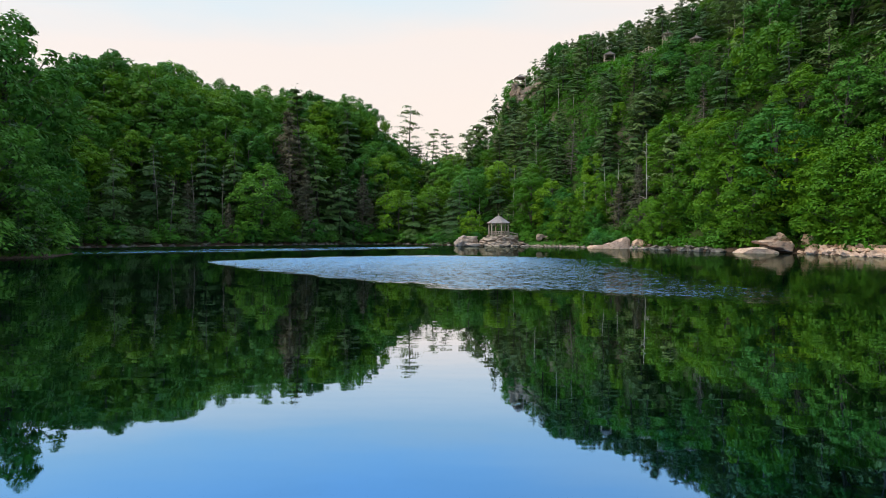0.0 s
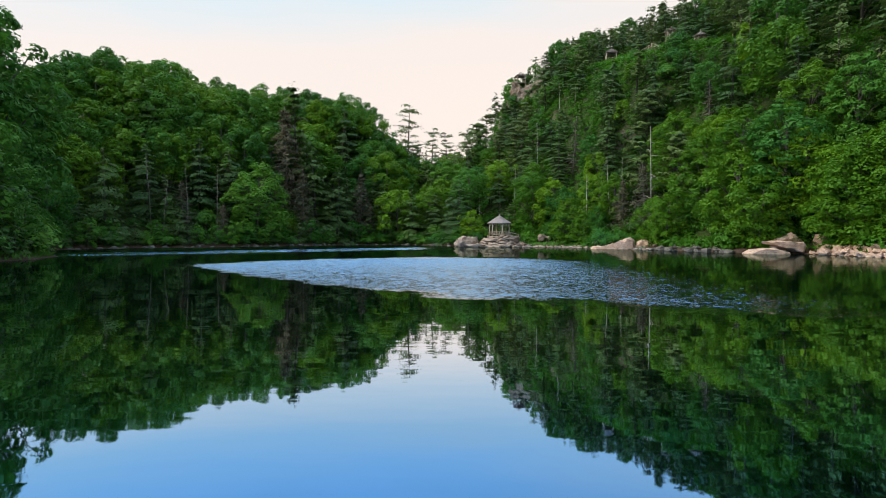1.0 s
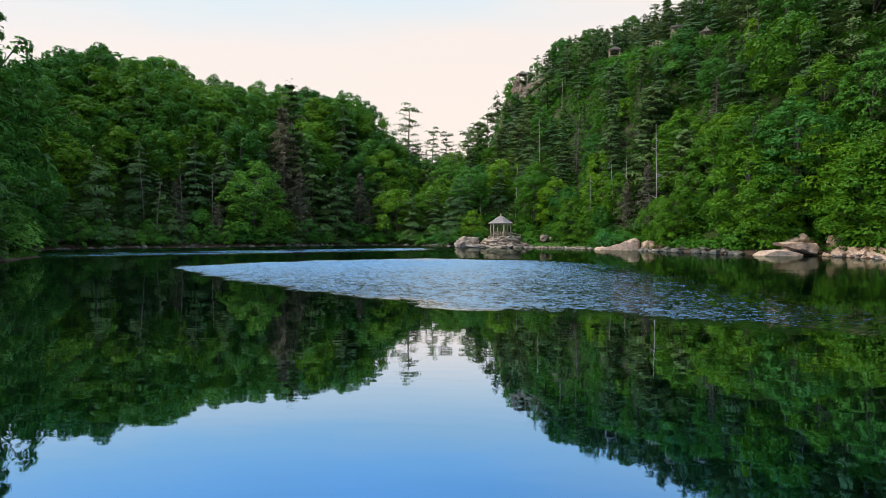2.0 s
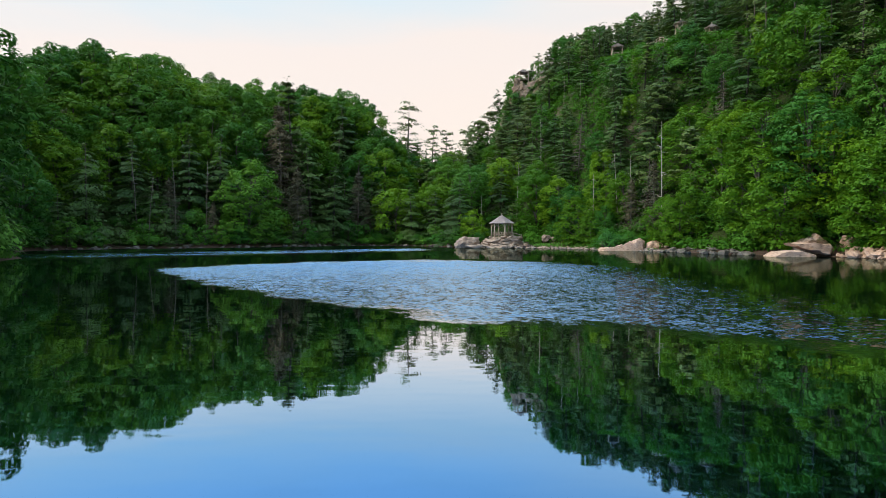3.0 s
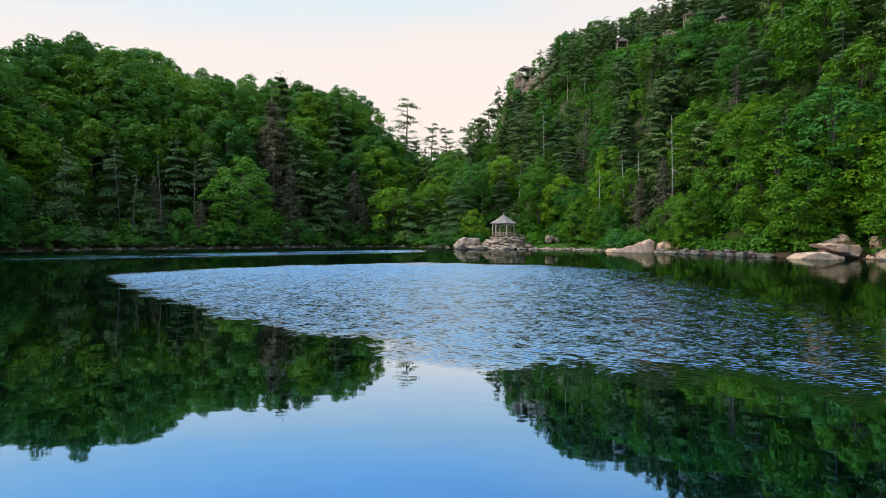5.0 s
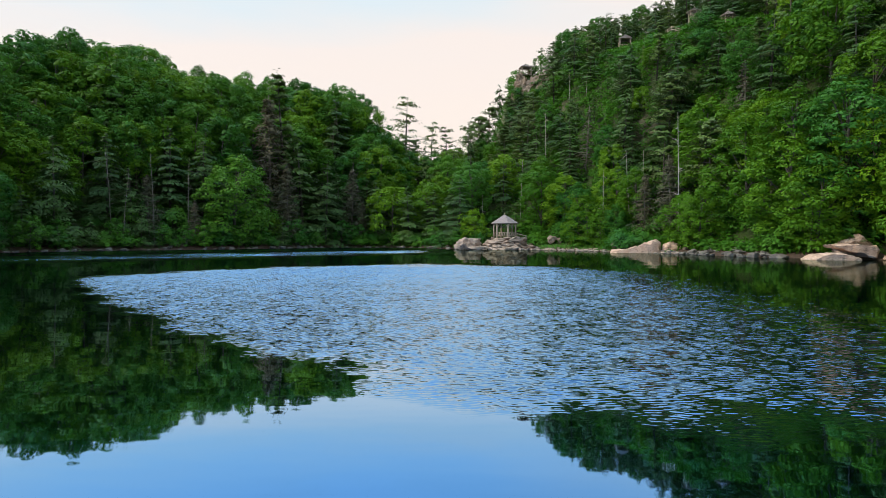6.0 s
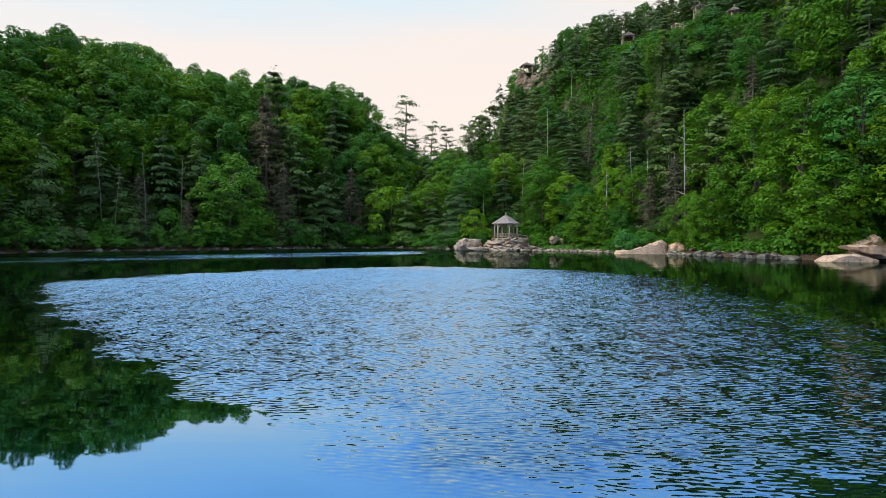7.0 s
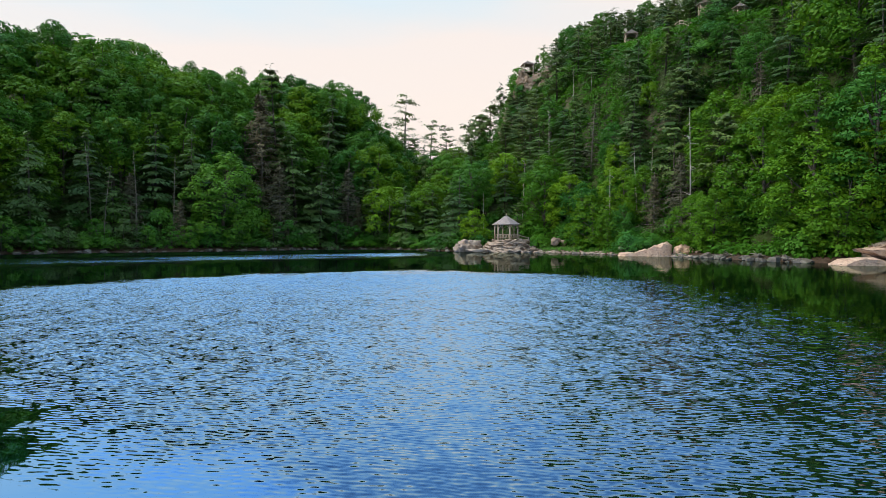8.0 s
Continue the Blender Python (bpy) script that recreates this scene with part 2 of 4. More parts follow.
    vec = n.add("ShaderNodeCombineXYZ")
    vec.inputs[2].default_value = 1.0
    n.join(tx, vec.inputs[0])
    n.join(ty, vec.inputs[1])
    bp = n.tree.nodes.new("ShaderNodeVectorMath")
    bp.operation = "NORMALIZE"
    n.join(vec.outputs[0], bp.inputs[0])
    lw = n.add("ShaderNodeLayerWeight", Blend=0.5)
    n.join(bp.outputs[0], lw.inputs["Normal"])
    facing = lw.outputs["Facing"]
    # painted reflection: gloss colour runs from deep blue to pale with view angle
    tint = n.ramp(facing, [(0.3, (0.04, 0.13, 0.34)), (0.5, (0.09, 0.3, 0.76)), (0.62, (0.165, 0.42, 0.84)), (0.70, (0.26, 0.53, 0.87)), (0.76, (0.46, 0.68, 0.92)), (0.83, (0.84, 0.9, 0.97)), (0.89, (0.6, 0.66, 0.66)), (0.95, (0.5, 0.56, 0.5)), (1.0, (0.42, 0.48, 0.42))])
    # ripple reflections are painted too: dark, blue or pale by facing, under the mask
    ripple_tint = n.ramp(facing, [(0.25, (0.03, 0.05, 0.11)), (0.48, (0.08, 0.17, 0.31)), (0.6, (0.21, 0.36, 0.52)), (0.72, (0.4, 0.56, 0.69)), (0.81, (0.42, 0.48, 0.52)), (0.88, (0.28, 0.31, 0.33)), (1.0, (0.22, 0.25, 0.28))])
    tint = n.mix(amp, tint, ripple_tint)
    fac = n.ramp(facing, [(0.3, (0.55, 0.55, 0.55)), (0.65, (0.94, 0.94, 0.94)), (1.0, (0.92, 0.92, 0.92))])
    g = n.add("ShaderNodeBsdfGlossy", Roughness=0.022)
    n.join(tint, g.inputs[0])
    n.join(n.math("ADD", 0.022, n.math("MULTIPLY", n.math("DIVIDE", n.math("SUBTRACT", x, 9.0), 12.0, clamp=True), 0.04)), g.inputs["Roughness"])
    n.join(bp.outputs[0], g.inputs["Normal"])
    dpt = n.add("ShaderNodeBsdfDiffuse")
    # navy body colour under the ripple mask tones its dark flecks
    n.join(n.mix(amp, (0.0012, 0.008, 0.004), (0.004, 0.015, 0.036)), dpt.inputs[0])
    mx = n.add("ShaderNodeMixShader")
    n.join(fac, mx.inputs[0])
    n.join(dpt.outputs[0], mx.inputs[1])
    n.join(g.outputs[0], mx.inputs[2])
    n.join(mx.outputs[0], out.inputs[0])
    return m


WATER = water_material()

# ---------------------------------------------------------------- lie of the land
SHORE = [(-46, -60), (-44, -20), (-38, 20), (-34, 42), (-33, 52), (-36, 60), (-47, 71), (-52, 86), (-48, 98), (-37, 108), (-27, 121), (-22, 132), (-10, 135), (-3, 130),
         (3, 122), (7, 117), (11, 115.6), (16, 116.5), (20, 113), (26, 103.5), (31, 93.5), (33, 82), (36.0, 76.5), (41.5, 72), (42.0, 64), (42.6, 57), (47, 42), (54, 15), (56, -20), (52, -60)]
# summer houses on the eastern ridge: x, y, floor height
PERCHES = [(25.0, 200.0, 50.6), (31.0, 196.0, 50.5), (43.0, 159.0, 46.0), (47.5, 130.0, 42.4), (51.5, 125.0, 39.8)]

# the path along the ridge between them
RIDGE = [(45.2, 151.0, 45.0), (46.0, 146.0, 44.7), (46.5, 140.0, 44.0)]


def smooth(a, b, v):
    t = np.clip((v - a) / (b - a), 0, 1)
    return t * t * (3 - 2 * t)


def shore_distance(x, y):
    """Metres from the water's edge: positive on land."""
    x, y = np.asarray(x, float), np.asarray(y, float)
    best, inside = np.full(x.shape, 1e9), np.zeros(x.shape, bool)
    for (ax, ay), (bx, by) in zip(SHORE, SHORE[1:] + SHORE[:1]):
        dx, dy = bx - ax, by - ay
        t = np.clip(((x - ax) * dx + (y - ay) * dy) / (dx * dx + dy * dy), 0, 1)
        best = np.minimum(best, np.hypot(x - ax - t * dx, y - ay - t * dy))
        if ay != by:
            inside ^= ((ay > y) != (by > y)) & (x < dx * (y - ay) / dy + ax)
    return np.where(inside, -best, best)


def ground_height(x, y):
    x, y = np.asarray(x, float), np.asarray(y, float)
    d = shore_distance(x, y)
    r, left = smooth(12, 36, x), smooth(-4, -24, x)
    slope = 0.46 + (0.52 + 0.34 * (1 - smooth(128, 160, y)) * smooth(4, 22, d)) * r + 0.24 * left
    cap = 18 + 45 * smooth(5, 40, x) + 16 * left
    wave = 1.2 * np.sin(x * 0.21 + 1.3) * np.sin(y * 0.17) + 0.7 * np.sin(x * 0.53 + y * 0.31)
    raw = np.maximum(0.35 * np.minimum(np.maximum(d, 0), 1.6) + np.maximum(d - 3.5, 0) * slope, 1e-3)
    h = (raw ** -4 + cap ** -4) ** -0.25 + wave * smooth(4, 18, d)
    h = h * (1 - 0.75 * smooth(260, 600, np.hypot(x, y - 60)))
    h = np.where(d < 0, np.maximum(-3.0, 0.45 * d), h)
    for px, py, pz in PERCHES:
        f = np.exp(-((x - px) ** 2 + (y - py) ** 2) / 60.0)
        h = h + f * (pz - 0.4 - h)
    for px, py, pz in RIDGE:
        f = np.exp(-((x - px) ** 2 + (y - py) ** 2) / 24.0)
        h = h + f * np.maximum(pz - h, 0)
    h = h - np.where(d > 5, 6.0 * np.exp(-((x - 28.5) ** 2 / 45 + (y - 189) ** 2 / 22)), 0)
    f = np.exp(-(((x - 11.6) ** 2 / 1.5 + (y - 119.3) ** 2) / 9.0) ** 2)
    return h + f * np.maximum(1.75 - h, 0)


def ground_at(x, y):
    return float(ground_height(np.array([x]), np.array([y]))[0])


class Build:
    """Gathers faces for one mesh."""

    plain = True  # leaf sprays of one face each

    def __init__(self):
        self.v, self.f, self.n = [], [], 0

    def add(self, verts, faces):
        self.v.append(np.asarray(verts, float).reshape(-1, 3))
        self.f.extend(tuple(i + self.n for i in f) for f in faces)
        self.n += len(self.v[-1])

    def tube(self, points, radii, sides=6, cap=True):
        points = [Vector(p) for p in points]
        rings = []
        for i, p in enumerate(points):
            d = (points[min(i + 1, len(points) - 1)] - points[max(i - 1, 0)]).normalized()
            a = d.cross(Vector((0.31, 0.9, 0.27)) if abs(d.z) > 0.5 else Vector((0, 0, 1))).normalized()
            b = d.cross(a)
            rings += [p + radii[i] * (math.cos(k * math.tau / sides) * a + math.sin(k * math.tau / sides) * b) for k in range(sides)]
        faces = [(i * sides + k, i * sides + (k + 1) % sides, (i + 1) * sides + (k + 1) % sides, (i + 1) * sides + k) for i in range(len(points) - 1) for k in range(sides)]
        if cap:
            faces += [tuple(range(sides))[::-1], tuple((len(points) - 1) * sides + k for k in range(sides))]
        self.add([tuple(v) for v in rings], faces)

    def sprays(self, centres, normals, along, length, width):
        """Kite-shaped leaf sprays, folded along the middle."""
        c, nrm, al = (np.asarray(a, float) for a in (centres, normals, along))
        nrm = nrm / np.linalg.norm(nrm, axis=1)[:, None]
        al = al - nrm * (al * nrm).sum(1)[:, None]
        al = al / (np.linalg.norm(al, axis=1)[:, None] + 1e-9)
        side = np.cross(nrm, al)
        L, W = np.asarray(length)[:, None], np.asarray(width)[:, None]
        if self.plain:
            q = np.stack([c - al * L * 0.4 + side * W * 0.5, c + al * L * 0.6 - nrm * L * 0.15, c - al * L * 0.4 - side * W * 0.5], 1)
            self.add(q.reshape(-1, 3), [(3 * i, 3 * i + 1, 3 * i + 2) for i in range(len(c))])
            return
        q = np.stack([c - al * L * 0.45, c + side * W * 0.5 - nrm * L * 0.08, c + al * L * 0.55 - nrm * L * 0.18, c - side * W * 0.5 - nrm * L * 0.08], 1)
        self.add(q.reshape(-1, 3), [(4 * i, 4 * i + 1, 4 * i + 2, 4 * i + 3) for i in range(len(c))])

    def box(self, m, sx, sy, sz):
        p = [m @ Vector((x * sx / 2, y * sy / 2, z * sz / 2)) for x in (-1, 1) for y in (-1, 1) for z in (-1, 1)]
        self.add([tuple(v) for v in p], [(0, 1, 3, 2), (4, 6, 7, 5), (0, 4, 5, 1), (2, 3, 7, 6), (0, 2, 6, 4), (1, 5, 7, 3)])

    def mesh(self, name, mat, shade=False):
        me = bpy.data.meshes.new(name)
        me.from_pydata(np.concatenate(self.v).tolist(), [], self.f)
        me.materials.append(mat)
        if shade:
            me.shade_smooth()
        me.validate()
        return me


def part(name, mesh, parent, m=None, label=""):
    ob = new(name, mesh)
    ob.parent = parent
    if m is not None:
        ob.matrix_basis = m
    return tagged(ob, label)


def thing(name, label, category, group="", m=None):
    ob = tagged(new(name), label, category, group)
    ob.empty_display_size = 0.3
    if m is not None:
        ob.matrix_basis = m
    return ob


def axis_steps(lo, hi, fine, reach):
    mid = np.arange(lo, hi + 0.01, fine)
    far = np.array([15, 35, 70, 130, 240, 450, 900, 1800, 3500.0])
    far = far[far < reach]
    return np.concatenate([lo - far[::-1], mid, hi + far])


def ground_sheet():
    xs, ys = axis_steps(-120, 110, 1.6, 4000), axis_steps(-70, 240, 1.6, 4000)
    X, Y = np.meshgrid(xs, ys)
    Z = ground_height(X.ravel(), Y.ravel())
    Z = Z + 0.12 * np.sin(X.ravel() * 1.7) * np.sin(Y.ravel() * 1.3)
    b = Build()
    nx, ny = len(xs), len(ys)
    b.add(np.stack([X.ravel(), Y.ravel(), Z], 1), [(j * nx + i, j * nx + i + 1, (j + 1) * nx + i + 1, (j + 1) * nx + i) for j in range(ny - 1) for i in range(nx - 1)])
    return tagged(new("ground", b.mesh("ground", SOIL, True)), "wooded hillsides of leaf litter and moss round the lake", "ground", kind="structure")


ground_sheet()
wb = Build()
wb.add([(-70, -75, 0), (70, -75, 0), (70, 150, 0), (-70, 150, 0)], [(0, 1, 2, 3)])
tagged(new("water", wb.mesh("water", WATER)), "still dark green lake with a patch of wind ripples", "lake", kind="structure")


# ---------------------------------------------------------------- trees
RNG = np.random.default_rng(7)


def unit(v):
    return v / (np.linalg.norm(v, axis=-1, keepdims=True) + 1e-9)


def clump(b, centre, radius, count, size, out, droop=0.35, flat=0.3):
    """A layer of foliage at the end of a bough, reaching outwards and drooping."""
    o = unit(np.array([out[0], out[1], 0.0]) + 1e-6)
    sd = np.array([-o[1], o[0], 0.0])
    g = RNG.normal(0, 1, (count, 3)) * np.array([0.68, 0.5, flat]) * radius
    p = g[:, :1] * o + g[:, 1:2] * sd
    p[:, 2] = g[:, 2] - droop * (g[:, 0] ** 2 + g[:, 1] ** 2) / radius
    nrm = np.array([0, 0, 1.0]) + 0.7 * out + RNG.normal(0, 0.22, (count, 3))
    al = unit(p + 0.5 * out * radius) + np.array([0, 0, -0.25]) + RNG.normal(0, 0.35, (count, 3))
    ln = size * RNG.uniform(0.55, 1.45, count)
    b.sprays(centre + p, nrm, al, ln, ln * RNG.uniform(0.55, 0.95, count))


def billow(b, centre, radius, flat, count, size, out, droop=0.3, loose=0.24):
    """A rounded mass of leaves at the end of a bough: leaves lie on its upper and outer side."""
    o = unit(np.array([out[0], out[1], 0.0]) + 1e-6)
    d = unit(RNG.normal(0, 1, (count, 3)))
    d[:, 2] = np.where(d[:, 2] < -0.6, -d[:, 2], d[:, 2])
    back = d @ o
    d = unit(d - np.where(back < -0.25, 1.7 * back, 0)[:, None] * o)
    wave = 1 + 0.16 * np.sin(d[:, 0] * 4.1 + centre[0]) * np.sin(d[:, 1] * 4.7 + centre[1] * 1.7) + 0.1 * np.sin(d[:, 2] * 7 + centre[2])
    p = d * (radius * wave * RNG.uniform(0.7, 1.06, count))[:, None] * np.array([1, 1, flat])
    p[:, 2] -= droop * (p[:, 0] ** 2 + p[:, 1] ** 2) / radius
    nrm = unit(d * np.array([1, 1, 1 / flat])) + np.array([0, 0, 0.35]) + RNG.normal(0, loose, (count, 3))
    al = d * 0.4 + o * 0.25 + np.array([0, 0, -0.2]) + RNG.normal(0, 0.9, (count, 3))
    ln = size * RNG.uniform(0.6, 1.4, count)
    b.sprays(centre + p, nrm, al, ln, ln * RNG.uniform(0.6, 1.0, count))


def broadleaf(height, spread, boughs, leaves, size, low=0.22, flat=0.62, droop=0.28):
    """Crown and trunk meshes of a broad-leaved tree."""
    t, c = Build(), Build()
    bend = RNG.normal(0, 0.03 * height, 2)
    top = np.array([bend[0], bend[1], height * 0.8])
    t.tube([(0, 0, -0.8), (bend[0] * 0.2, bend[1] * 0.2, height * 0.25), (bend[0] * 0.6, bend[1] * 0.6, height * 0.5), top], [0.019 * height, 0.014 * height, 0.009 * height, 0.003 * height], 7)
    lobes = RNG.uniform(0, math.tau, 3)
    for i in range(boughs):
        u = (i + 0.5) / boughs
        az = i * 2.39996 + RNG.normal(0, 0.3)
        z = low + (0.93 - low) * u ** 0.85
        prof = math.sin(math.pi * min(1, max(0.0, (z - low + 0.16) / (1.16 - low)))) ** 0.6
        rad = 0.82 * spread * prof * RNG.uniform(0.6, 1.05) * (1 + 0.2 * math.sin(2 * az + lobes[0]) + 0.14 * math.sin(3 * az + lobes[1]))
        if u > 0.86:
            rad *= 0.5
        out = np.array([math.cos(az), math.sin(az), 0.25])
        centre = np.array([math.cos(az) * rad, math.sin(az) * rad, z * height + RNG.normal(0, 0.25)]) + np.array([bend[0] * z, bend[1] * z, 0])
        if i % 3 == 0:
            root = np.array([bend[0] * z * 0.6, bend[1] * z * 0.6, max(0.15, z - 0.18) * height * 0.85])
            t.tube([root, (root * 0.5 + centre * 0.5) + np.array([0, 0, -0.15]), centre], [0.006 * height, 0.004 * height, 0.0015 * height], 4, False)
        k = RNG.uniform(0.7, 1.35) if u < 0.8 else RNG.uniform(0.55, 0.9)
        billow(c, centre, k * spread * (0.33 if boughs < 40 else 0.27), flat, int(leaves * k ** 1.6), size, out, droop)
    return t.mesh("trunk", BARK, True), c


def hemlock(height, spread, tiers, size, low=0.08, count=16):
    """A conifer of broad level plates of foliage, drooping at the tips."""
    t, c = Build(), Build()
    t.tube([(0, 0, -0.8), (0, 0, height * 0.5), (0, 0, height)], [0.016 * height, 0.01 * height, 0.01], 6)
    for i in range(tiers):
        z = low + (0.98 - low) * (i + RNG.uniform(-0.25, 0.25)) / (tiers - 1)
        z = min(0.985, max(low, z))
        for k in range(6 if z < 0.75 else 4):
            az = i * 1.3 + k * math.tau / 6 + RNG.normal(0, 0.3)
            ln = spread * (1 - z ** 1.5) ** 0.85 * RNG.uniform(0.5, 1.12) + 0.3
            d = np.array([math.cos(az), math.sin(az), 0.0])
            sd = np.array([-d[1], d[0], 0.0])
            rise = RNG.normal(0, 0.42)
            cnt = max(5, int(count * (ln / spread) ** 1.3 + 4))
            s = RNG.uniform(0.15, 1.0, cnt) ** 0.75
            fan = RNG.normal(0, 0.2, cnt) * ln * (0.35 + 0.8 * s * (1.15 - s) * 2)
            p = d * (s * ln)[:, None] + sd * fan[:, None]
            p[:, 2] += z * height + rise + 0.16 * ln * s - 0.38 * ln * s ** 2 - 0.1 * np.abs(fan) + RNG.normal(0, 0.04, cnt)
            nrm = np.array([0, 0, 1.0]) + (0.15 + 0.75 * s)[:, None] * d + RNG.normal(0, 0.16, (cnt, 3))
            al = d + sd * RNG.normal(0, 0.5, cnt)[:, None] + np.array([0, 0, -0.4])
            L = size * RNG.uniform(0.7, 1.5, cnt)
            c.sprays(p, nrm, al, L, L * RNG.uniform(0.35, 0.6, cnt))
            if k % 2 == 0:
                t.tube([(0, 0, z * height), tuple(d * ln * 0.9 + np.array([0, 0, z * height + rise - 0.14 * ln]))], [0.035, 0.01], 3, False)
    return t.mesh("trunk", BARK, True), c


def white_pine(height, spread, whorls, size, low=0.3, taper=0.5):
    t, c = Build(), Build()
    lean = RNG.normal(0, 0.02 * height, 2)
    t.tube([(0, 0, -0.8), (lean[0] * 0.4, lean[1] * 0.4, height * 0.5), (lean[0], lean[1], height)], [0.015 * height, 0.01 * height, 0.015], 6)
    for i in range(whorls):
        z = low + (0.97 - low) * i / (whorls - 1)
        for k in range(4):
            if RNG.random() < (0.22 if taper > 0.3 else 0.42):
                continue
            az = i * 2.1 + k * math.tau / 4 + RNG.normal(0, 0.35)
            ln = spread * (1.03 - z) ** taper * RNG.uniform(0.5, 1.15) * (0.65 + 0.35 * min(1, (z - low) * 5 + 0.4)) + 0.3
            d = np.array([math.cos(az), math.sin(az), 0.0])
            base = np.array([lean[0] * z, lean[1] * z, z * height])
            tip = base + d * ln + np.array([0, 0, 0.12 * ln])
            t.tube([base, base * 0.5 + tip * 0.5 - np.array([0, 0, 0.05 * ln]), tip], [0.05, 0.035, 0.012], 3, False)
            for s in (0.5, 0.78, 1.0):
                clump(c, base + (tip - base) * s + np.array([0, 0, 0.1]), 0.26 * ln + 0.2, 18, size, d, 0.2, 0.14)
    clump(c, np.array([lean[0], lean[1], height * 0.97]), 0.6, 14, size, np.array([0, 0, 1.0]), 0.3, 0.7)
    return t.mesh("trunk", BARK, True), c


def bare_conifer(height, spread, tiers, twigs):
    """A dead conifer: bleached stem, bare drooping branches and a veil of dry twigs."""
    t, c = Build(), Build()
    t.tube([(0, 0, -0.8), (0.05, 0, height * 0.5), (0.1, 0.05, height)], [0.013 * height, 0.009 * height, 0.025], 6)
    for i in range(tiers):
        z = 0.08 + 0.88 * i / tiers + RNG.normal(0, 0.008)
        az = i * 2.4 + RNG.normal(0, 0.4)
        ln = spread * (1 - z ** 1.2) ** 0.9 * RNG.uniform(0.5, 1.1) + 0.25
        d = np.array([math.cos(az), math.sin(az), 0.0])
        b0 = np.array([0, 0, z * height])
        mid, tip = b0 + d * ln * 0.55 + np.array([0, 0, 0.02 * ln]), b0 + d * ln + np.array([0, 0, -0.14 * ln])
        t.tube([b0, mid, tip], [0.045, 0.03, 0.01], 3, False)
        if twigs:
            s = RNG.uniform(0.2, 1.0, twigs)
            p = b0 + d * (s * ln)[:, None] + RNG.normal(0, 0.15, (twigs, 3)) * np.array([1, 1, 0.3]) * ln * 0.8
            p[:, 2] -= 0.16 * ln * s ** 2
            L = RNG.uniform(0.5, 1.3, twigs)
            c.sprays(p, np.array([0, 0, 0.6]) + d * 0.8 + RNG.normal(0, 0.4, (twigs, 3)), d + RNG.normal(0, 0.8, (twigs, 3)) * np.array([1, 1, 0.35]), L, L * 0.13)
    return t.mesh("trunk", GREYBARK, True), c


def snag(height, stubs, mat=BLEACHED, lean=0.0):
    t = Build()
    t.tube([(0, 0, -0.8), (0.06 + lean * 0.3, 0.02, height * 0.55), (0.02 + lean, 0.05, height)], [0.1, 0.07, 0.025], 6)
    for i in range(stubs):
        z = height * RNG.uniform(0.3, 0.97)
        az, ln = RNG.uniform(0, math.tau), RNG.uniform(0.2, 1.2)
        t.tube([(0.03 + lean * (z / height) ** 2, 0.02, z), (math.cos(az) * ln + lean * (z / height) ** 2, math.sin(az) * ln, z + RNG.uniform(-0.3, 0.4))], [0.035, 0.01], 3, False)
    return t.mesh("trunk", mat, True), None


def shrub(height, spread, boughs, leaves, size):
    t, c = Build(), Build()
    for i in range(boughs):
        az, r = i * 2.4, spread * math.sqrt((i + 0.5) / boughs) * RNG.uniform(0.7, 1.1)
        z = height * (1 - 0.75 * (r / spread / 1.1) ** 2) * RNG.uniform(0.5, 1.0)
        cen = np.array([math.cos(az) * r, math.sin(az) * r, z])
        t.tube([(0, 0, -0.3), tuple(cen * np.array([0.55, 0.55, 0.7])), tuple(cen)], [0.05, 0.03, 0.01], 3, False)
        clump(c, cen, spread * 0.33, leaves, size, np.array([math.cos(az), math.sin(az), 0.3]), 0.4, 0.4)
    return t.mesh("stem", BARK, True), c


KINDS = {}


def register(kind, name, label, category, mats, makers, foot="trunk", crown="crown"):
    KINDS[kind] = []
    for i, (trunk, c) in enumerate(makers):
        mat = mats[i % len(mats)]
        KINDS[kind].append((name, label, category, foot, trunk, crown, c.mesh(crown, mat) if c else None))


register("maple", "maple_tree", "broad-leaved tree in full bright green summer leaf", "tree", [MAPLE],
         [broadleaf(13, 4.1, 32, 180, 0.32, 0.2, 0.78, 0.06), broadleaf(12, 4.5, 34, 180, 0.32, 0.2, 0.74, 0.06), broadleaf(11.5, 3.6, 30, 170, 0.31, 0.2, 0.8, 0.06), broadleaf(12.5, 4.0, 32, 180, 0.32, 0.2, 0.7, 0.06)])
register("oak", "oak_tree", "broad-leaved tree in full dark green summer leaf", "tree", [OAK],
         [broadleaf(14, 3.8, 32, 180, 0.32, 0.22, 0.78, 0.06), broadleaf(14.5, 4.2, 34, 180, 0.32, 0.3, 0.74, 0.06), broadleaf(12.5, 4.0, 32, 175, 0.32, 0.22, 0.8, 0.06)])
register("near_maple", "maple_tree", "bright green broad-leaved tree with boughs drooping over the bank", "tree", [MAPLE],
         [broadleaf(12, 4.5, 64, 150, 0.265, 0.06, 0.56, 0.3), broadleaf(13.5, 4.2, 66, 150, 0.265, 0.08, 0.6, 0.28), broadleaf(11, 4.6, 64, 150, 0.265, 0.05, 0.54, 0.32)])
register("near_oak", "oak_tree", "dark green broad-leaved tree with boughs drooping over the bank", "tree", [OAK],
         [broadleaf(13, 4.4, 64, 150, 0.265, 0.06, 0.6, 0.28), broadleaf(14, 4.0, 66, 150, 0.265, 0.1, 0.6, 0.28)])
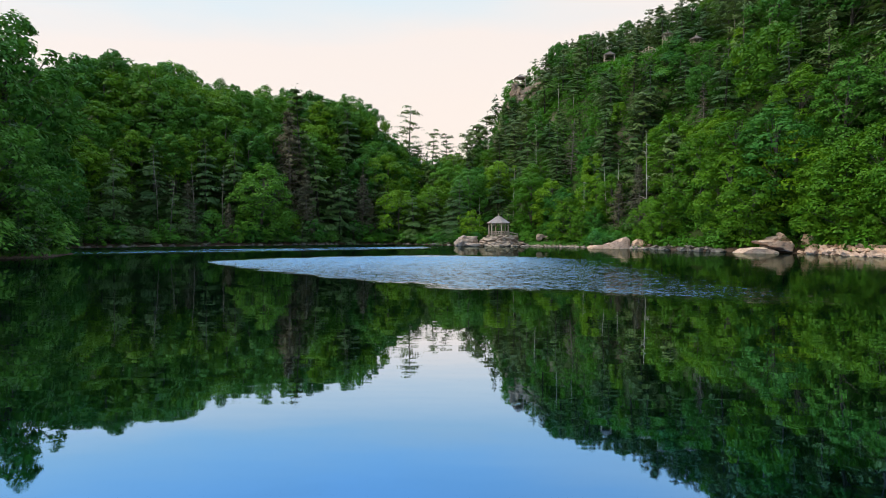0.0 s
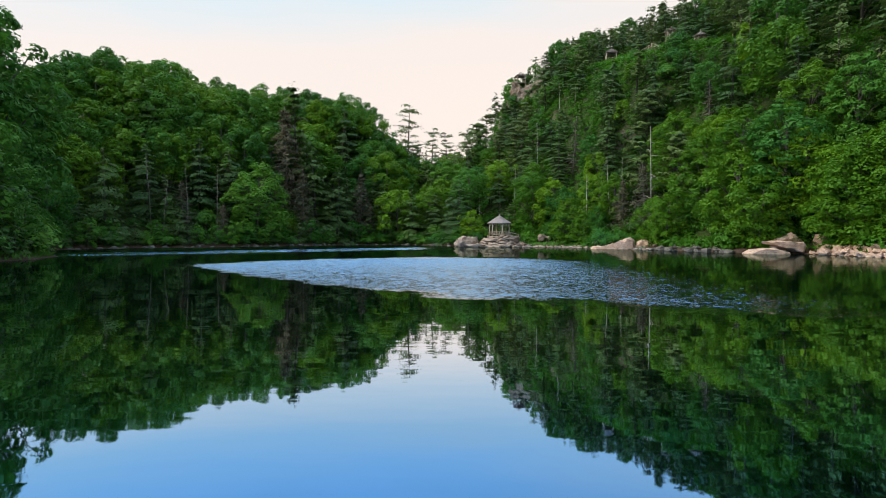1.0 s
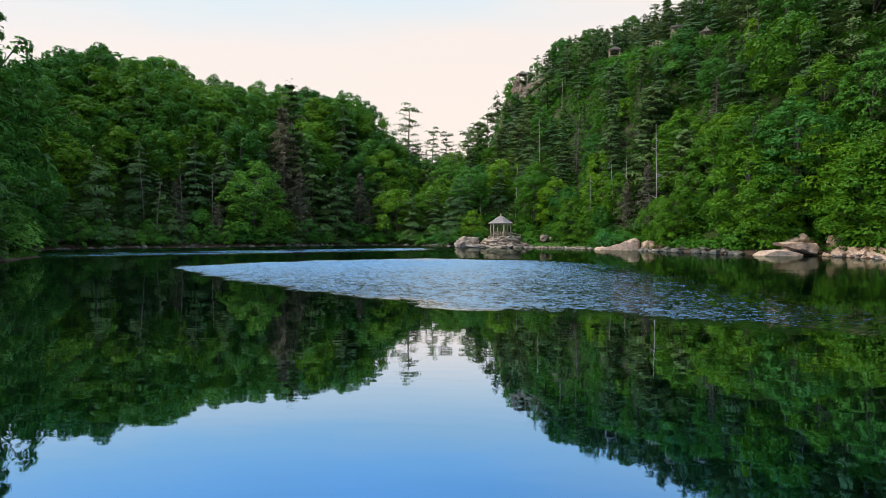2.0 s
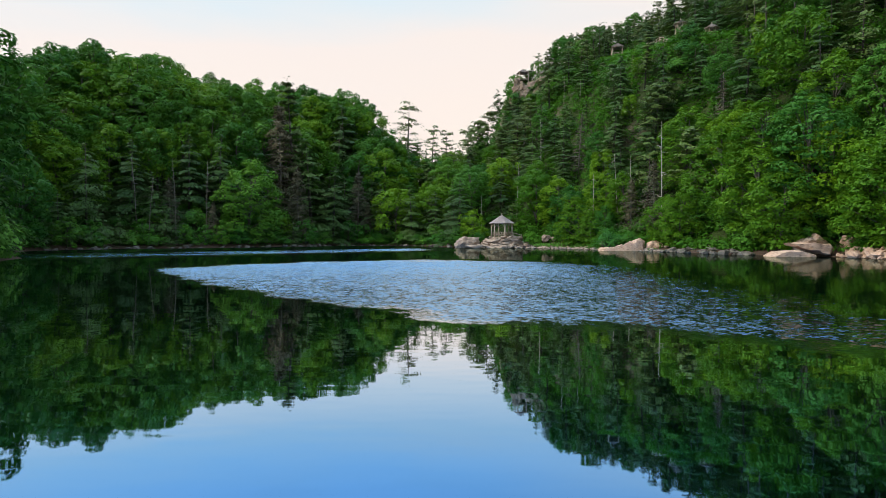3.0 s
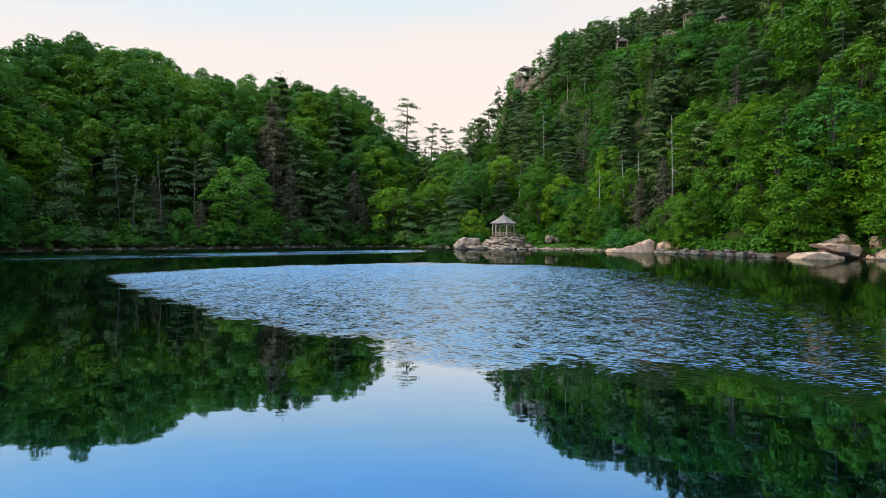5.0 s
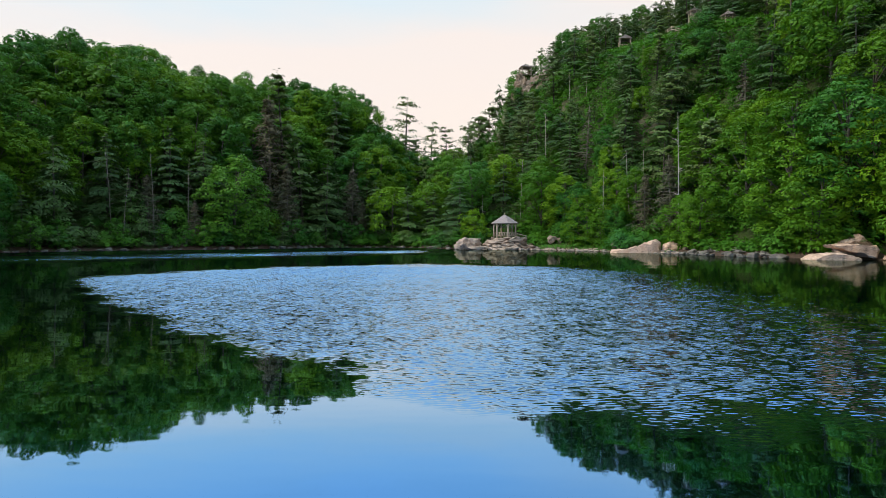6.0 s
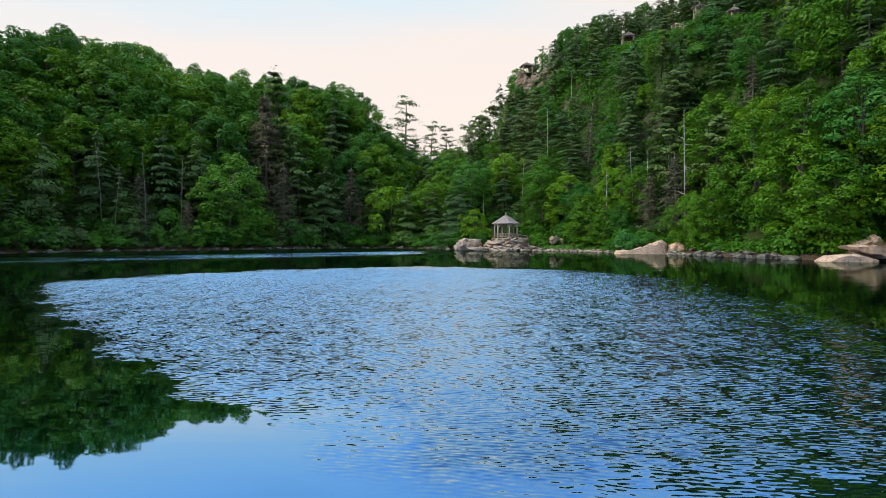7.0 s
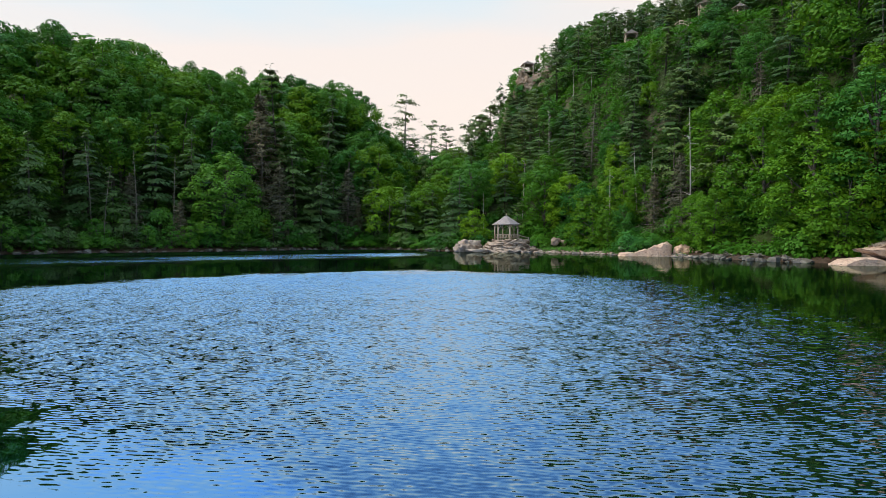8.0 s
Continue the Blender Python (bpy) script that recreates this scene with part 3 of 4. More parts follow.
register("hemlock", "hemlock_tree", "dark grey-green hemlock with level drooping boughs", "tree", [HEMLOCK],
         [hemlock(12, 4.2, 17, 0.42, 0.06, 46), hemlock(11, 4.3, 16, 0.42, 0.05, 46), hemlock(13.5, 4.1, 19, 0.42, 0.1, 46)])
register("near_hemlock", "hemlock_tree", "dark hemlock with fine level boughs drooping to the bank", "tree", [HEMLOCK],
         [hemlock(12, 4.3, 19, 0.3, 0.04, 84), hemlock(13, 4.2, 20, 0.3, 0.06, 84)])
register("young_hemlock", "hemlock_tree", "young dark hemlock with boughs drooping to the water", "tree", [HEMLOCK], [hemlock(12, 4.6, 12, 0.6, 0.03, 24), hemlock(11, 4.8, 11, 0.6, 0.03, 24)])
register("young_oak", "oak_tree", "young dark green broad-leaved tree on the bank", "tree", [OAK], [broadleaf(12, 4.8, 22, 95, 0.5, 0.04, 0.6, 0.28), broadleaf(11, 4.6, 22, 95, 0.5, 0.04, 0.6, 0.28)])
register("pine", "pine_tree", "tall pine with open tiers of grey-green needles", "tree", [PINE],
         [white_pine(13, 4.3, 12, 0.38), white_pine(11.5, 4.2, 11, 0.38, 0.15), white_pine(15, 2.7, 8, 0.36, 0.5, 0.25), white_pine(14, 1.9, 15, 0.3, 0.3, 0.7)])
register("dead", "dead_conifer", "dead conifer with bare grey-brown branches", "dead tree", [TWIGS],
         [bare_conifer(14, 3.9, 120, 13), bare_conifer(12, 3.8, 100, 12), bare_conifer(11, 2.6, 70, 4)])
register("snag", "dead_tree", "bleached bare dead tree trunk with short stubs", "dead tree", [BLEACHED], [snag(9, 14), snag(7, 9), snag(10, 20)])
register("bare_trunk", "dead_tree", "slender grey bare tree trunk in the shade of the wood", "dead tree", [GREYBARK], [snag(9, 16, GREYBARK, 0.9), snag(7, 9, GREYBARK, -0.3), snag(10, 22, GREYBARK, -0.7)])
register("shrub", "shrub", "leafy green shrub on the bank", "shrub", [SHRUB, OAK, OAK], [shrub(2.4, 2.0, 17, 62, 0.25), shrub(1.7, 1.7, 15, 62, 0.24), shrub(3.2, 2.2, 20, 62, 0.26)], "stem", "foliage")


def plant(kind, x, y, scale=1.0, variant=None, sink=0.0, squeeze=1.0):
    lib = KINDS[kind]
    name, label, cat, foot, trunk, crown, leaves = lib[int(RNG.integers(len(lib))) if variant is None else variant]
    m = Matrix.LocRotScale((x, y, ground_at(x, y) - sink), Euler((RNG.normal(0, 0.03), RNG.normal(0, 0.03), RNG.uniform(0, math.tau))), (scale * squeeze, scale * squeeze, scale))
    ob = thing(name, label, cat, "trees round the lake" if kind != "shrub" else "shrubs on the banks", m)
    part(foot, trunk, ob)
    if leaves:
        part(crown, leaves, ob)
    return ob


# trees with a place of their own: kind, x, y, scale, variant
SPECIMENS = [("pine", -11, 193, 1.55, 2), ("pine", -8, 194, 1.0, 0), ("pine", -3.5, 190, 1.15, 2), ("pine", 1.5, 188, 1.05, 2), ("pine", 8, 186, 1.1, 2), ("pine", 5, 188, 0.95, 1), ("pine", 9.5, 176, 1.3, 0), ("pine", 12.5, 180, 1.55, 1), ("pine", 7, 172, 1.12, 2), ("hemlock", 11.0, 184, 1.1, 2),
             ("pine", -32.3, 141, 2.0, 3), ("near_oak", -46, 60, 1.65, 0), ("near_maple", -50, 66, 1.6, 1), ("near_oak", -43.5, 50, 1.4, 1), ("near_oak", -46.5, 64, 1.8, 1), ("hemlock", 28, 201, 0.55, 1),
             ("near_maple", 33.0, 96.8, 0.72, 2), ("near_maple", 25.0, 109.6, 0.5, 0), ("near_oak", 27.4, 109.0, 0.5, 0), ("maple", 42.3, 98.6, 0.72, 0), ("maple", 44.9, 98.4, 0.7, 1)]
# dead trees that stand clear of the leaves: kind, x, y, scale, variant, height from which they show, half-width of the gap
WEST_DEAD = [("dead", -33.2, 133.0, 1.8, 0, 7.0, 4.5), ("dead", -28.6, 128.5, 1.2, 1, 7.0, 3.0), ("dead", -18.3, 139.0, 1.15, 1, 4.8, 3.4), ("dead", -16.0, 137.5, 0.7, 1, 3.0, 2.0),
        ("bare_trunk", -45.6, 102.0, 1.08, 2, 3.7, 2.0), ("bare_trunk", -48.8, 105.0, 1.5, 0, 9.0, 2.0), ("bare_trunk", -43.5, 107.0, 1.4, 2, 5.6, 2.0), ("bare_trunk", -40.2, 111.5, 1.5, 0, 9.0, 2.0),
        ("dead", -44.9, 108.5, 0.8, 1, 3.5, 2.0), ("dead", -38.6, 110.5, 0.6, 1, 3.0, 2.0)]
EAST_DEAD = [("snag", 33.8, 101.0, 1.9, 0, 10.5, 2.6), ("dead", 33.2, 102.2, 0.95, 1, 7.0, 2.6), ("snag", 25.9, 112.0, 1.66, 1, 8.2, 2.6), ("snag", 30.2, 112.0, 1.6, 1, 13.6, 2.2), ("snag", 32.2, 112.0, 1.25, 1, 13.6, 2.0),
        ("snag", 21.1, 138.0, 1.36, 2, 19.8, 2.6), ("snag", 15.0, 130.0, 1.16, 2, 9.6, 2.4), ("dead", 27.3, 130.0, 1.17, 2, 19.6, 2.6), ("snag", 28.4, 151.0, 1.1, 0, 33.0, 2.2), ("snag", 31.5, 148.0, 0.85, 1, 32.4, 2.2),
        ("dead", 43.5, 102.0, 1.17, 2, 23.4, 2.6), ("snag", 7.9, 130.0, 1.1, 1, 8.7, 1.6), ("dead", 30.6, 106.0, 0.8, 1, 4.0, 2.4)]
DEAD = WEST_DEAD + EAST_DEAD
for kind, sx, sy, sc, var in SPECIMENS:
    plant(kind, sx, sy, sc, var)
for kind, sx, sy, sc, var, low, half in DEAD:
    plant(kind, sx, sy, sc, var, squeeze=1.0 if kind == "dead" else 0.52)

GAZEBO = (10.9, 118.6)


def headroom(x, y):
    """The height that a tree may reach here: sight lines from the camera to the summer houses stay free."""
    if (x - GAZEBO[0]) ** 2 + (y - GAZEBO[1]) ** 2 < 36 or (14 < x < 22 and shore_distance(x, y) < 6):
        return 0.0
    best = 99.0
    for px, py, pz in PERCHES:
        dx, dy = x - px, y - py
        along = -(dx * px + dy * py) / math.hypot(px, py)
        across = abs(dx * py - dy * px) / math.hypot(px, py)
        if dx * dx + dy * dy < 9:
            return 0.0
        if py > 190 and -1 < along < 34 and across < 5.5:
            best = min(best, pz - 5.5 - 0.25 * along - ground_at(x, y))
        elif py > 150 and -1 < along < 34 and across < 4.6:
            best = min(best, pz - 1.6 - 0.2 * along - ground_at(x, y))
        elif -1 < along < 24 and across < 4.4:
            best = min(best, pz - 0.9 - 0.18 * along - ground_at(x, y))
    # trees before the dead ones stay below the camera's sight line
    for kind, px, py, sc, var, low, half in DEAD:
        reach = math.hypot(px, py - 10)
        along, across = -((x - px) * px + (y - py) * (py - 10)) / reach, abs((x - px) * (py - 10) - (y - py) * px) / reach
        if -0.5 < along < 26 and across < half:
            best = min(best, max(0.6, low - along * (low - 2) / reach - ground_at(x, y)))
    # the fence along the ridge path stays in view
    for px, py in ((45.1, 152.0), (45.9, 146.5), (46.4, 141.0), (46.8, 136.5)):
        dx, dy = x - px, y - py
        along = -(dx * px + dy * py) / math.hypot(px, py)
        if -2 < along < 5 and abs(dx * py - dy * px) / math.hypot(px, py) < 2.6:
            return 0.0
        if -1.5 < along < 16 and abs(dx * py - dy * px) / math.hypot(px, py) < 2.6:
            best = min(best, max(0.5, ground_at(px, py) - 0.4 - 0.15 * along - ground_at(x, y)))
    return best


# tree-top limits fitted to the camera's view: bearing (x / y seen from its mid-path point) and slope
VIEW_SKYLINE = ((-0.74, 0.288), (-0.68, 0.302), (-0.56, 0.312), (-0.50, 0.306), (-0.462, 0.298), (-0.44, 0.272), (-0.36, 0.252), (-0.3, 0.252), (-0.25, 0.24), (-0.2, 0.24), (-0.165, 0.246), (-0.137, 0.222),
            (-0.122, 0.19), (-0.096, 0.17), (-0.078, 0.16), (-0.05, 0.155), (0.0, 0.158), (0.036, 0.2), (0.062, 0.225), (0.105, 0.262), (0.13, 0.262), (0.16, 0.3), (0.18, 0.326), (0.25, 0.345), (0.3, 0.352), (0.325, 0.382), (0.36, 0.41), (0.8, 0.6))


def skyline_limit(x, y):
    """The height that tree tops may reach here to fit the skyline in the camera's view."""
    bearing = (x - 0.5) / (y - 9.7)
    return 2.0 + (y - 9.7) * float(np.interp(bearing, [p[0] for p in VIEW_SKYLINE], [p[1] for p in VIEW_SKYLINE]))


def forest():
    g = np.random.default_rng(31)
    step = 5.3
    for gx in np.arange(-125, 100, step):
        for gy in np.arange(34, 225, step):
            x, y = gx + g.uniform(-0.42, 0.42) * step, gy + g.uniform(-0.42, 0.42) * step
            pick, size, ragged, girth = g.random(), g.uniform(0.8, 1.2), g.uniform(0.96, 1.08), g.uniform(1.0, 1.25)
            d = float(shore_distance(x, y))
            if d < 2.2 or d > (94 if x > 14 else (54 if x < -20 else 64)) or abs(x) > 0.76 * y + 5 or (y > 205 and x < 20):
                continue
            if any((x - s[1]) ** 2 + (y - s[2]) ** 2 < 5 for s in SPECIMENS + DEAD):
                continue
            room = headroom(x, y)
            near = (d < 18 and y < 108) or (d < 9 and y < 135)
            if x > 14:
                high = smooth(3, 14, d) * (0.3 if y < 112 and ground_at(x, y) < 15 else 0.62)
                if y > 135:
                    high = 0.74
                kind = ("pine" if pick < high * 0.62 else "hemlock") if pick < high + 0.08 else ("maple" if pick < 0.8 else "oak")
                if y > 105:
                    size *= 0.85 if y < 150 else (0.95 if x < 32 else 0.75)
            elif x > -12:
                kind = "hemlock" if pick < 0.35 else ("pine" if pick < 0.45 else ("maple" if pick < 0.75 else "oak"))
                size *= 0.85 if y < 140 else 0.76
            else:
                kind = "hemlock" if pick < (0.42 if d < 14 else 0.09) else ("dead" if pick > 0.96 and d < 22 else ("maple" if pick > 0.55 else "oak"))
                size = (1 + (size - 1) * 0.5) * (1.12 if d < 28 else 1.2)
                if y < 95 and x / y > -0.66:
                    size *= 0.72
                elif d > 22:
                    size *= 1.12
                if kind == "hemlock":
                    size *= 0.7 + 0.5 * abs(girth - 1.12) / 0.12
                    ragged -= 0.12
                if (y < 105 or d < 14) and kind == "maple" and pick < 0.84:
                    kind = "oak" if pick > 0.68 else "hemlock"
            room = min(room, (skyline_limit(x, y) - ground_at(x, y)) * ragged)
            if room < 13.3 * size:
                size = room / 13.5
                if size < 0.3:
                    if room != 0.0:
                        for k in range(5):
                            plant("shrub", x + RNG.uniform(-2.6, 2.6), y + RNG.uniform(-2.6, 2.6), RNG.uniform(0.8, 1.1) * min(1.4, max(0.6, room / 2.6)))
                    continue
            plant("near_" + kind if near and kind in ("maple", "oak", "hemlock") else kind, x, y, size, squeeze=girth)


forest()


def unseen_woods():
    """Unseen woods past the start of the walk, added to shade the western bank and close the place."""
    for gx in np.arange(-84, 92, 7.5):
        for gy in np.arange(-64, 52, 7.5):
            x, y, pick = gx + RNG.uniform(-2.5, 2.5), gy + RNG.uniform(-2.5, 2.5), RNG.random()
            d = float(shore_distance(x, y))
            if 4 < d < 28 and (abs(x) > 0.76 * y + 9 or y < 12):
                plant("young_hemlock" if pick < 0.4 else "young_oak", x, y, RNG.uniform(1.3, 1.7))


unseen_woods()


def bank_shrubs():
    for (ax, ay), (bx, by) in zip(SHORE, SHORE[1:]):
        ln = math.hypot(bx - ax, by - ay)
        if ay < 34 or by < 34:
            continue
        for k in range(int(ln / 1.5)):
            t = (k + RNG.random()) * 1.5 / ln
            off = RNG.uniform(0.9, 2.6)
            x, y = ax + (bx - ax) * t - (by - ay) / ln * -off, ay + (by - ay) * t - (bx - ax) / ln * off
            if shore_distance(x, y) < 0:
                x, y = x + 2 * (by - ay) / ln * -off, y + 2 * (bx - ax) / ln * off
            if (x - GAZEBO[0]) ** 2 + (y - GAZEBO[1]) ** 2 < 60 or 13 < x < 36 or shore_distance(x, y) < 0.6 or (x > 36 and y < 79 and shore_distance(x, y) < 3.2):
                continue
            pick = RNG.random()
            if x < -8 and pick < 0.75:
                plant("young_hemlock" if pick < 0.4 else "young_oak", x, y, RNG.uniform(0.25, 0.5))
            else:
                plant("shrub", x, y, RNG.uniform(0.7, 1.25))


bank_shrubs()


def understory():
    """Saplings and shrubs under the first rows of trees."""
    for gx in np.arange(-75, 62, 4.0):
        for gy in np.arange(40, 150, 4.0):
            x, y, s = gx + RNG.uniform(-1.5, 1.5), gy + RNG.uniform(-1.5, 1.5), RNG.uniform(0.7, 1.35)
            d = float(shore_distance(x, y))
            if 3.0 < d < 13 and abs(x) < 0.78 * y + 4 and (x - GAZEBO[0]) ** 2 + (y - GAZEBO[1]) ** 2 > 45 and not (14 < x < 25 and d < 6):
                plant("shrub", x, y, s)


understory()


def undergrowth():
    """Ferns, brambles and seedlings on the slopes between the trees."""
    b = Build()
    g = np.random.default_rng(17)
    x = np.concatenate([g.uniform(14, 70, 11500), g.uniform(-85, 14, 1600)])
    y = g.uniform(45, 205, len(x))
    d = shore_distance(x, y)
    keep = (d > 1.5) & (d < np.where(x > 14, 75, 26)) & (np.abs(x) < 0.78 * y) & ((x - GAZEBO[0]) ** 2 + (y - GAZEBO[1]) ** 2 > 40) & ~((x > 14) & (x < 22) & (d < 4)) & ((x - 28) ** 2 / 60 + (y - 195.5) ** 2 / 9 > 1) & ~((y > 130) & (y < 158) & (x > 43.9) & (x < 48.2))
    x, y = x[keep], y[keep]
    z = ground_height(x, y)
    for cx, cy, cz, r in zip(x, y, z, g.uniform(0.7, 1.5, len(x))):
        az = g.uniform(0, math.tau)
        billow(b, np.array([cx, cy, cz + 0.35 * r]), r, 0.8, int(26 * r), 0.4, np.array([math.cos(az), math.sin(az), 0.2]), 0.1)
    return tagged(new("undergrowth", b.mesh("undergrowth", SHRUB)), "green ferns and brambles between the trees", "undergrowth", kind="stuff")


undergrowth()
for sx, sy, sc in ((15.9, 119.4, 0.85), (17.2, 119.0, 0.7), (16.6, 121.0, 1.1), (6.6, 121.6, 0.8), (20.8, 120.0, 0.8), (22.5, 117.0, 0.7)):
    plant("shrub", sx, sy, sc)


# young maples leaning out over the eastern rubble
for sx, sy, sc in ((46.6, 73.6, 0.55), (45.4, 70.2, 0.48), (46.0, 66.4, 0.55), (45.8, 62.6, 0.5), (46.4, 58.4, 0.55), (38.8, 78.2, 0.5)):
    plant("near_maple", sx, sy, sc)


# ---------------------------------------------------------------- rocks
def boulder(sx, sy, sz, seed, cuts=7, planes=14, rugged=0.05, worn=0.5):
    """A block of rock: a solid split along random joint planes, with worn edges and rugged faces."""
    g = np.random.default_rng(seed)
    bm = bmesh.new()
    bmesh.ops.create_cube(bm, size=2.0)
    bmesh.ops.subdivide_edges(bm, edges=bm.edges[:], cuts=cuts, use_grid_fill=True)
    p = np.array([v.co[:] for v in bm.verts])
    p = (1 - worn) * p + worn * p / np.linalg.norm(p, axis=1)[:, None] * 1.25
    nrm = unit(g.normal(0, 1, (planes, 3)) * np.array([1, 1, 0.9]))
    nrm[0] = unit(np.array([g.normal(0, 0.15), g.normal(0, 0.15), 1.0]))
    for q, dist in zip(nrm, g.uniform(0.6, 1.0, planes)):
        over = p @ q - dist
        p = p - np.where(over > 0, over * 0.96, 0)[:, None] * q
    off = g.uniform(-50, 50, 3)
    p = np.array([co * (1 + noise.noise(Vector(co * 2.2 + off)) * rugged * 1.6 + noise.noise(Vector(co * 6.0 + off)) * rugged * 0.8) for co in p])
    p = (p - (p.max(0) + p.min(0)) / 2) / (p.max(0) - p.min(0)) * np.array([sx, sy, sz])
    for v, co in zip(bm.verts, p):
        v.co = Vector(co)
    me = bpy.data.meshes.new("boulder")
    bm.to_mesh(me)
    bm.free()
    return me


def place_rock(name, label, x, y, z, sx, sy, sz, mat, seed, turn=0.0, tip=0.0, group="", planes=12, cuts=9, rugged=0.05, worn=0.5):
    me = boulder(sx, sy, sz, seed, cuts, planes, rugged, worn)
    me.materials.append(mat)
    ob = tagged(new(name, me), label, "rock", group)
    ob.matrix_basis = pose(x, y, z, 0, tip, turn)
    return ob


def ledge(name, label, x, y, z, profile, depth, mat, seed, turn=0.0, rugged=0.1, step=0.28):
    """A split slab: a profile carried back through the rock, narrowing to its ends, with broken faces."""
    g = np.random.default_rng(seed)
    off = g.uniform(-50, 50, 3)
    line = []
    for (ax, az), (bx, bz) in zip(profile, profile[1:] + profile[:1]):
        n = max(1, int(math.hypot(bx - ax, bz - az) / step))
        line += [(ax + (bx - ax) * k / n, az + (bz - az) * k / n) for k in range(n)]
    line = np.array(line)
    mid = line.mean(0)
    rows = max(5, int(depth / step))
    verts, faces, n = [], [], len(line)
    for r in range(rows + 1):
        v = 2 * r / rows - 1
        shrink = 1 - 0.16 * abs(v) ** 4 - g.uniform(0, 0.02)
        for px, pz in (line - mid) * shrink + mid:
            q = Vector((px, v * depth / 2, pz))
            a = Vector(q * 0.9 + Vector(off))
            d = Vector((noise.noise(a), noise.noise(a + Vector((9, 3, 5))), noise.noise(a + Vector((4, 8, 1))))) * rugged
            d += Vector((noise.noise(a * 3.5), noise.noise(a * 3.5 + Vector((2, 7, 5))), noise.noise(a * 3.5 + Vector((6, 1, 9))))) * rugged * 0.5
            verts.append(tuple(q + d))
    for r in range(rows):
        for k in range(n):
            faces.append((r * n + k, r * n + (k + 1) % n, (r + 1) * n + (k + 1) % n, (r + 1) * n + k))
    faces += [tuple(range(n))[::-1], tuple(range(rows * n, rows * n + n))]
    me = bpy.data.meshes.new(name)
    me.from_pydata(verts, [], faces)
    bm = bmesh.new()
    bm.from_mesh(me)
    bmesh.ops.triangulate(bm, faces=[f for f in bm.faces if len(f.verts) > 4])
    bmesh.ops.recalc_face_normals(bm, faces=bm.faces[:])
    bm.to_mesh(me)
    bm.free()
    me.materials.append(mat)
    ob = tagged(new(name, me), label, "rock")
    ob.matrix_basis = pose(x, y, z, 0, 0, turn)
    return ob


place_rock("boulder", "large craggy pink granite boulder at the water's edge", 4.9, 118.4, 0.8, 3.9, 3.0, 3.0, FIELDSTONE, 23, 20, 16, rugged=0.16, planes=11, worn=0.6)
place_rock("boulder", "lower pink granite boulder leaning on the large one", 3.3, 118.0, 0.4, 2.6, 2.2, 1.8, FIELDSTONE, 4, 60, 14, rugged=0.13, planes=14, worn=0.45)
place_rock("boulder", "low flat pink slab of rock in the shallows", 5.8, 116.2, 0.15, 2.9, 1.4, 0.8, FIELDSTONE, 5, 5, planes=8, worn=0.25)
place_rock("boulder", "pale boulder on the grassy bank", 19.0, 118.8, 1.7, 1.9, 1.5, 1.5, FIELDSTONE, 8, 30, rugged=0.22, planes=14, worn=0.5)
place_rock("boulder", "smaller pale boulder on the grassy bank", 20.3, 118.4, 1.6, 1.1, 0.9, 0.9, FIELDSTONE, 9, 70, rugged=0.1)
ledge("boulder", "sloping pink granite ramp at the water's edge", 26.1, 98.4, 0.0, [(-2.6, -0.4), (-2.4, 0.3), (-1.3, 0.42), (-1.1, 0.26), (-0.3, 0.5), (0.6, 0.92), (1.0, 0.84), (2.0, 1.4), (2.5, 1.34), (3.3, 1.75), (3.9, 1.5), (4.3, -0.4)], 3.0, GRANITE, 12, -14, 0.3, 0.2)
place_rock("boulder", "brown granite block beside the ramp", 31.3, 96.9, 0.65, 2.5, 2.2, 1.9, GRANITE, 14, -20, rugged=0.1, planes=9, worn=0.3)
place_rock("boulder", "pale stone on the bank behind the ramp", 26.0, 105.5, 1.0, 1.3, 1.1, 1.0, FIELDSTONE, 15, 10)
ledge("boulder", "long smooth pink granite slab lying in the water", 34.7, 72.4, 0.0, [(0.0, -0.3), (0.1, 0.12), (0.7, 0.42), (1.8, 0.66), (3.0, 0.66), (4.0, 0.45), (4.8, 0.15), (5.0, -0.3)], 2.8, GRANITE, 21, -2, 0.12)
ledge("boulder", "tilted pink granite slab with a sharp tip overhanging the water", 37.3, 73.3, 0.0, [(0.0, 1.45), (0.25, 1.22), (1.6, 0.8), (3.0, 0.5), (3.5, 0.25), (4.5, 0.2), (4.7, 1.0), (4.3, 1.35), (3.0, 1.5), (1.2, 1.48)], 2.0, GRANITE, 35, -4, 0.16, 0.2)
ledge("boulder", "flat grey stone lying on the tilted slab", 39.3, 74.8, 0.0, [(0.0, 0.2), (0.2, 1.65), (1.0, 1.95), (1.8, 1.9), (2.2, 0.2)], 1.8, GRANITE, 36, 6, 0.2, 0.2)
ledge("boulder", "pointed granite block behind the tilted slab", 40.5, 74.8, 0.0, [(0.0, 0.2), (0.1, 1.7), (0.7, 2.3), (1.0, 2.45), (1.5, 2.1), (2.0, 1.8), (2.1, 0.2)], 1.7, GRANITE, 37, 8, 0.24, 0.2)
place_rock("boulder", "tall granite block on the bank", 44.6, 73.2, 1.1, 2.5, 2.0, 2.3, GRANITE, 29, 40, 10, rugged=0.14, planes=8, worn=0.2)


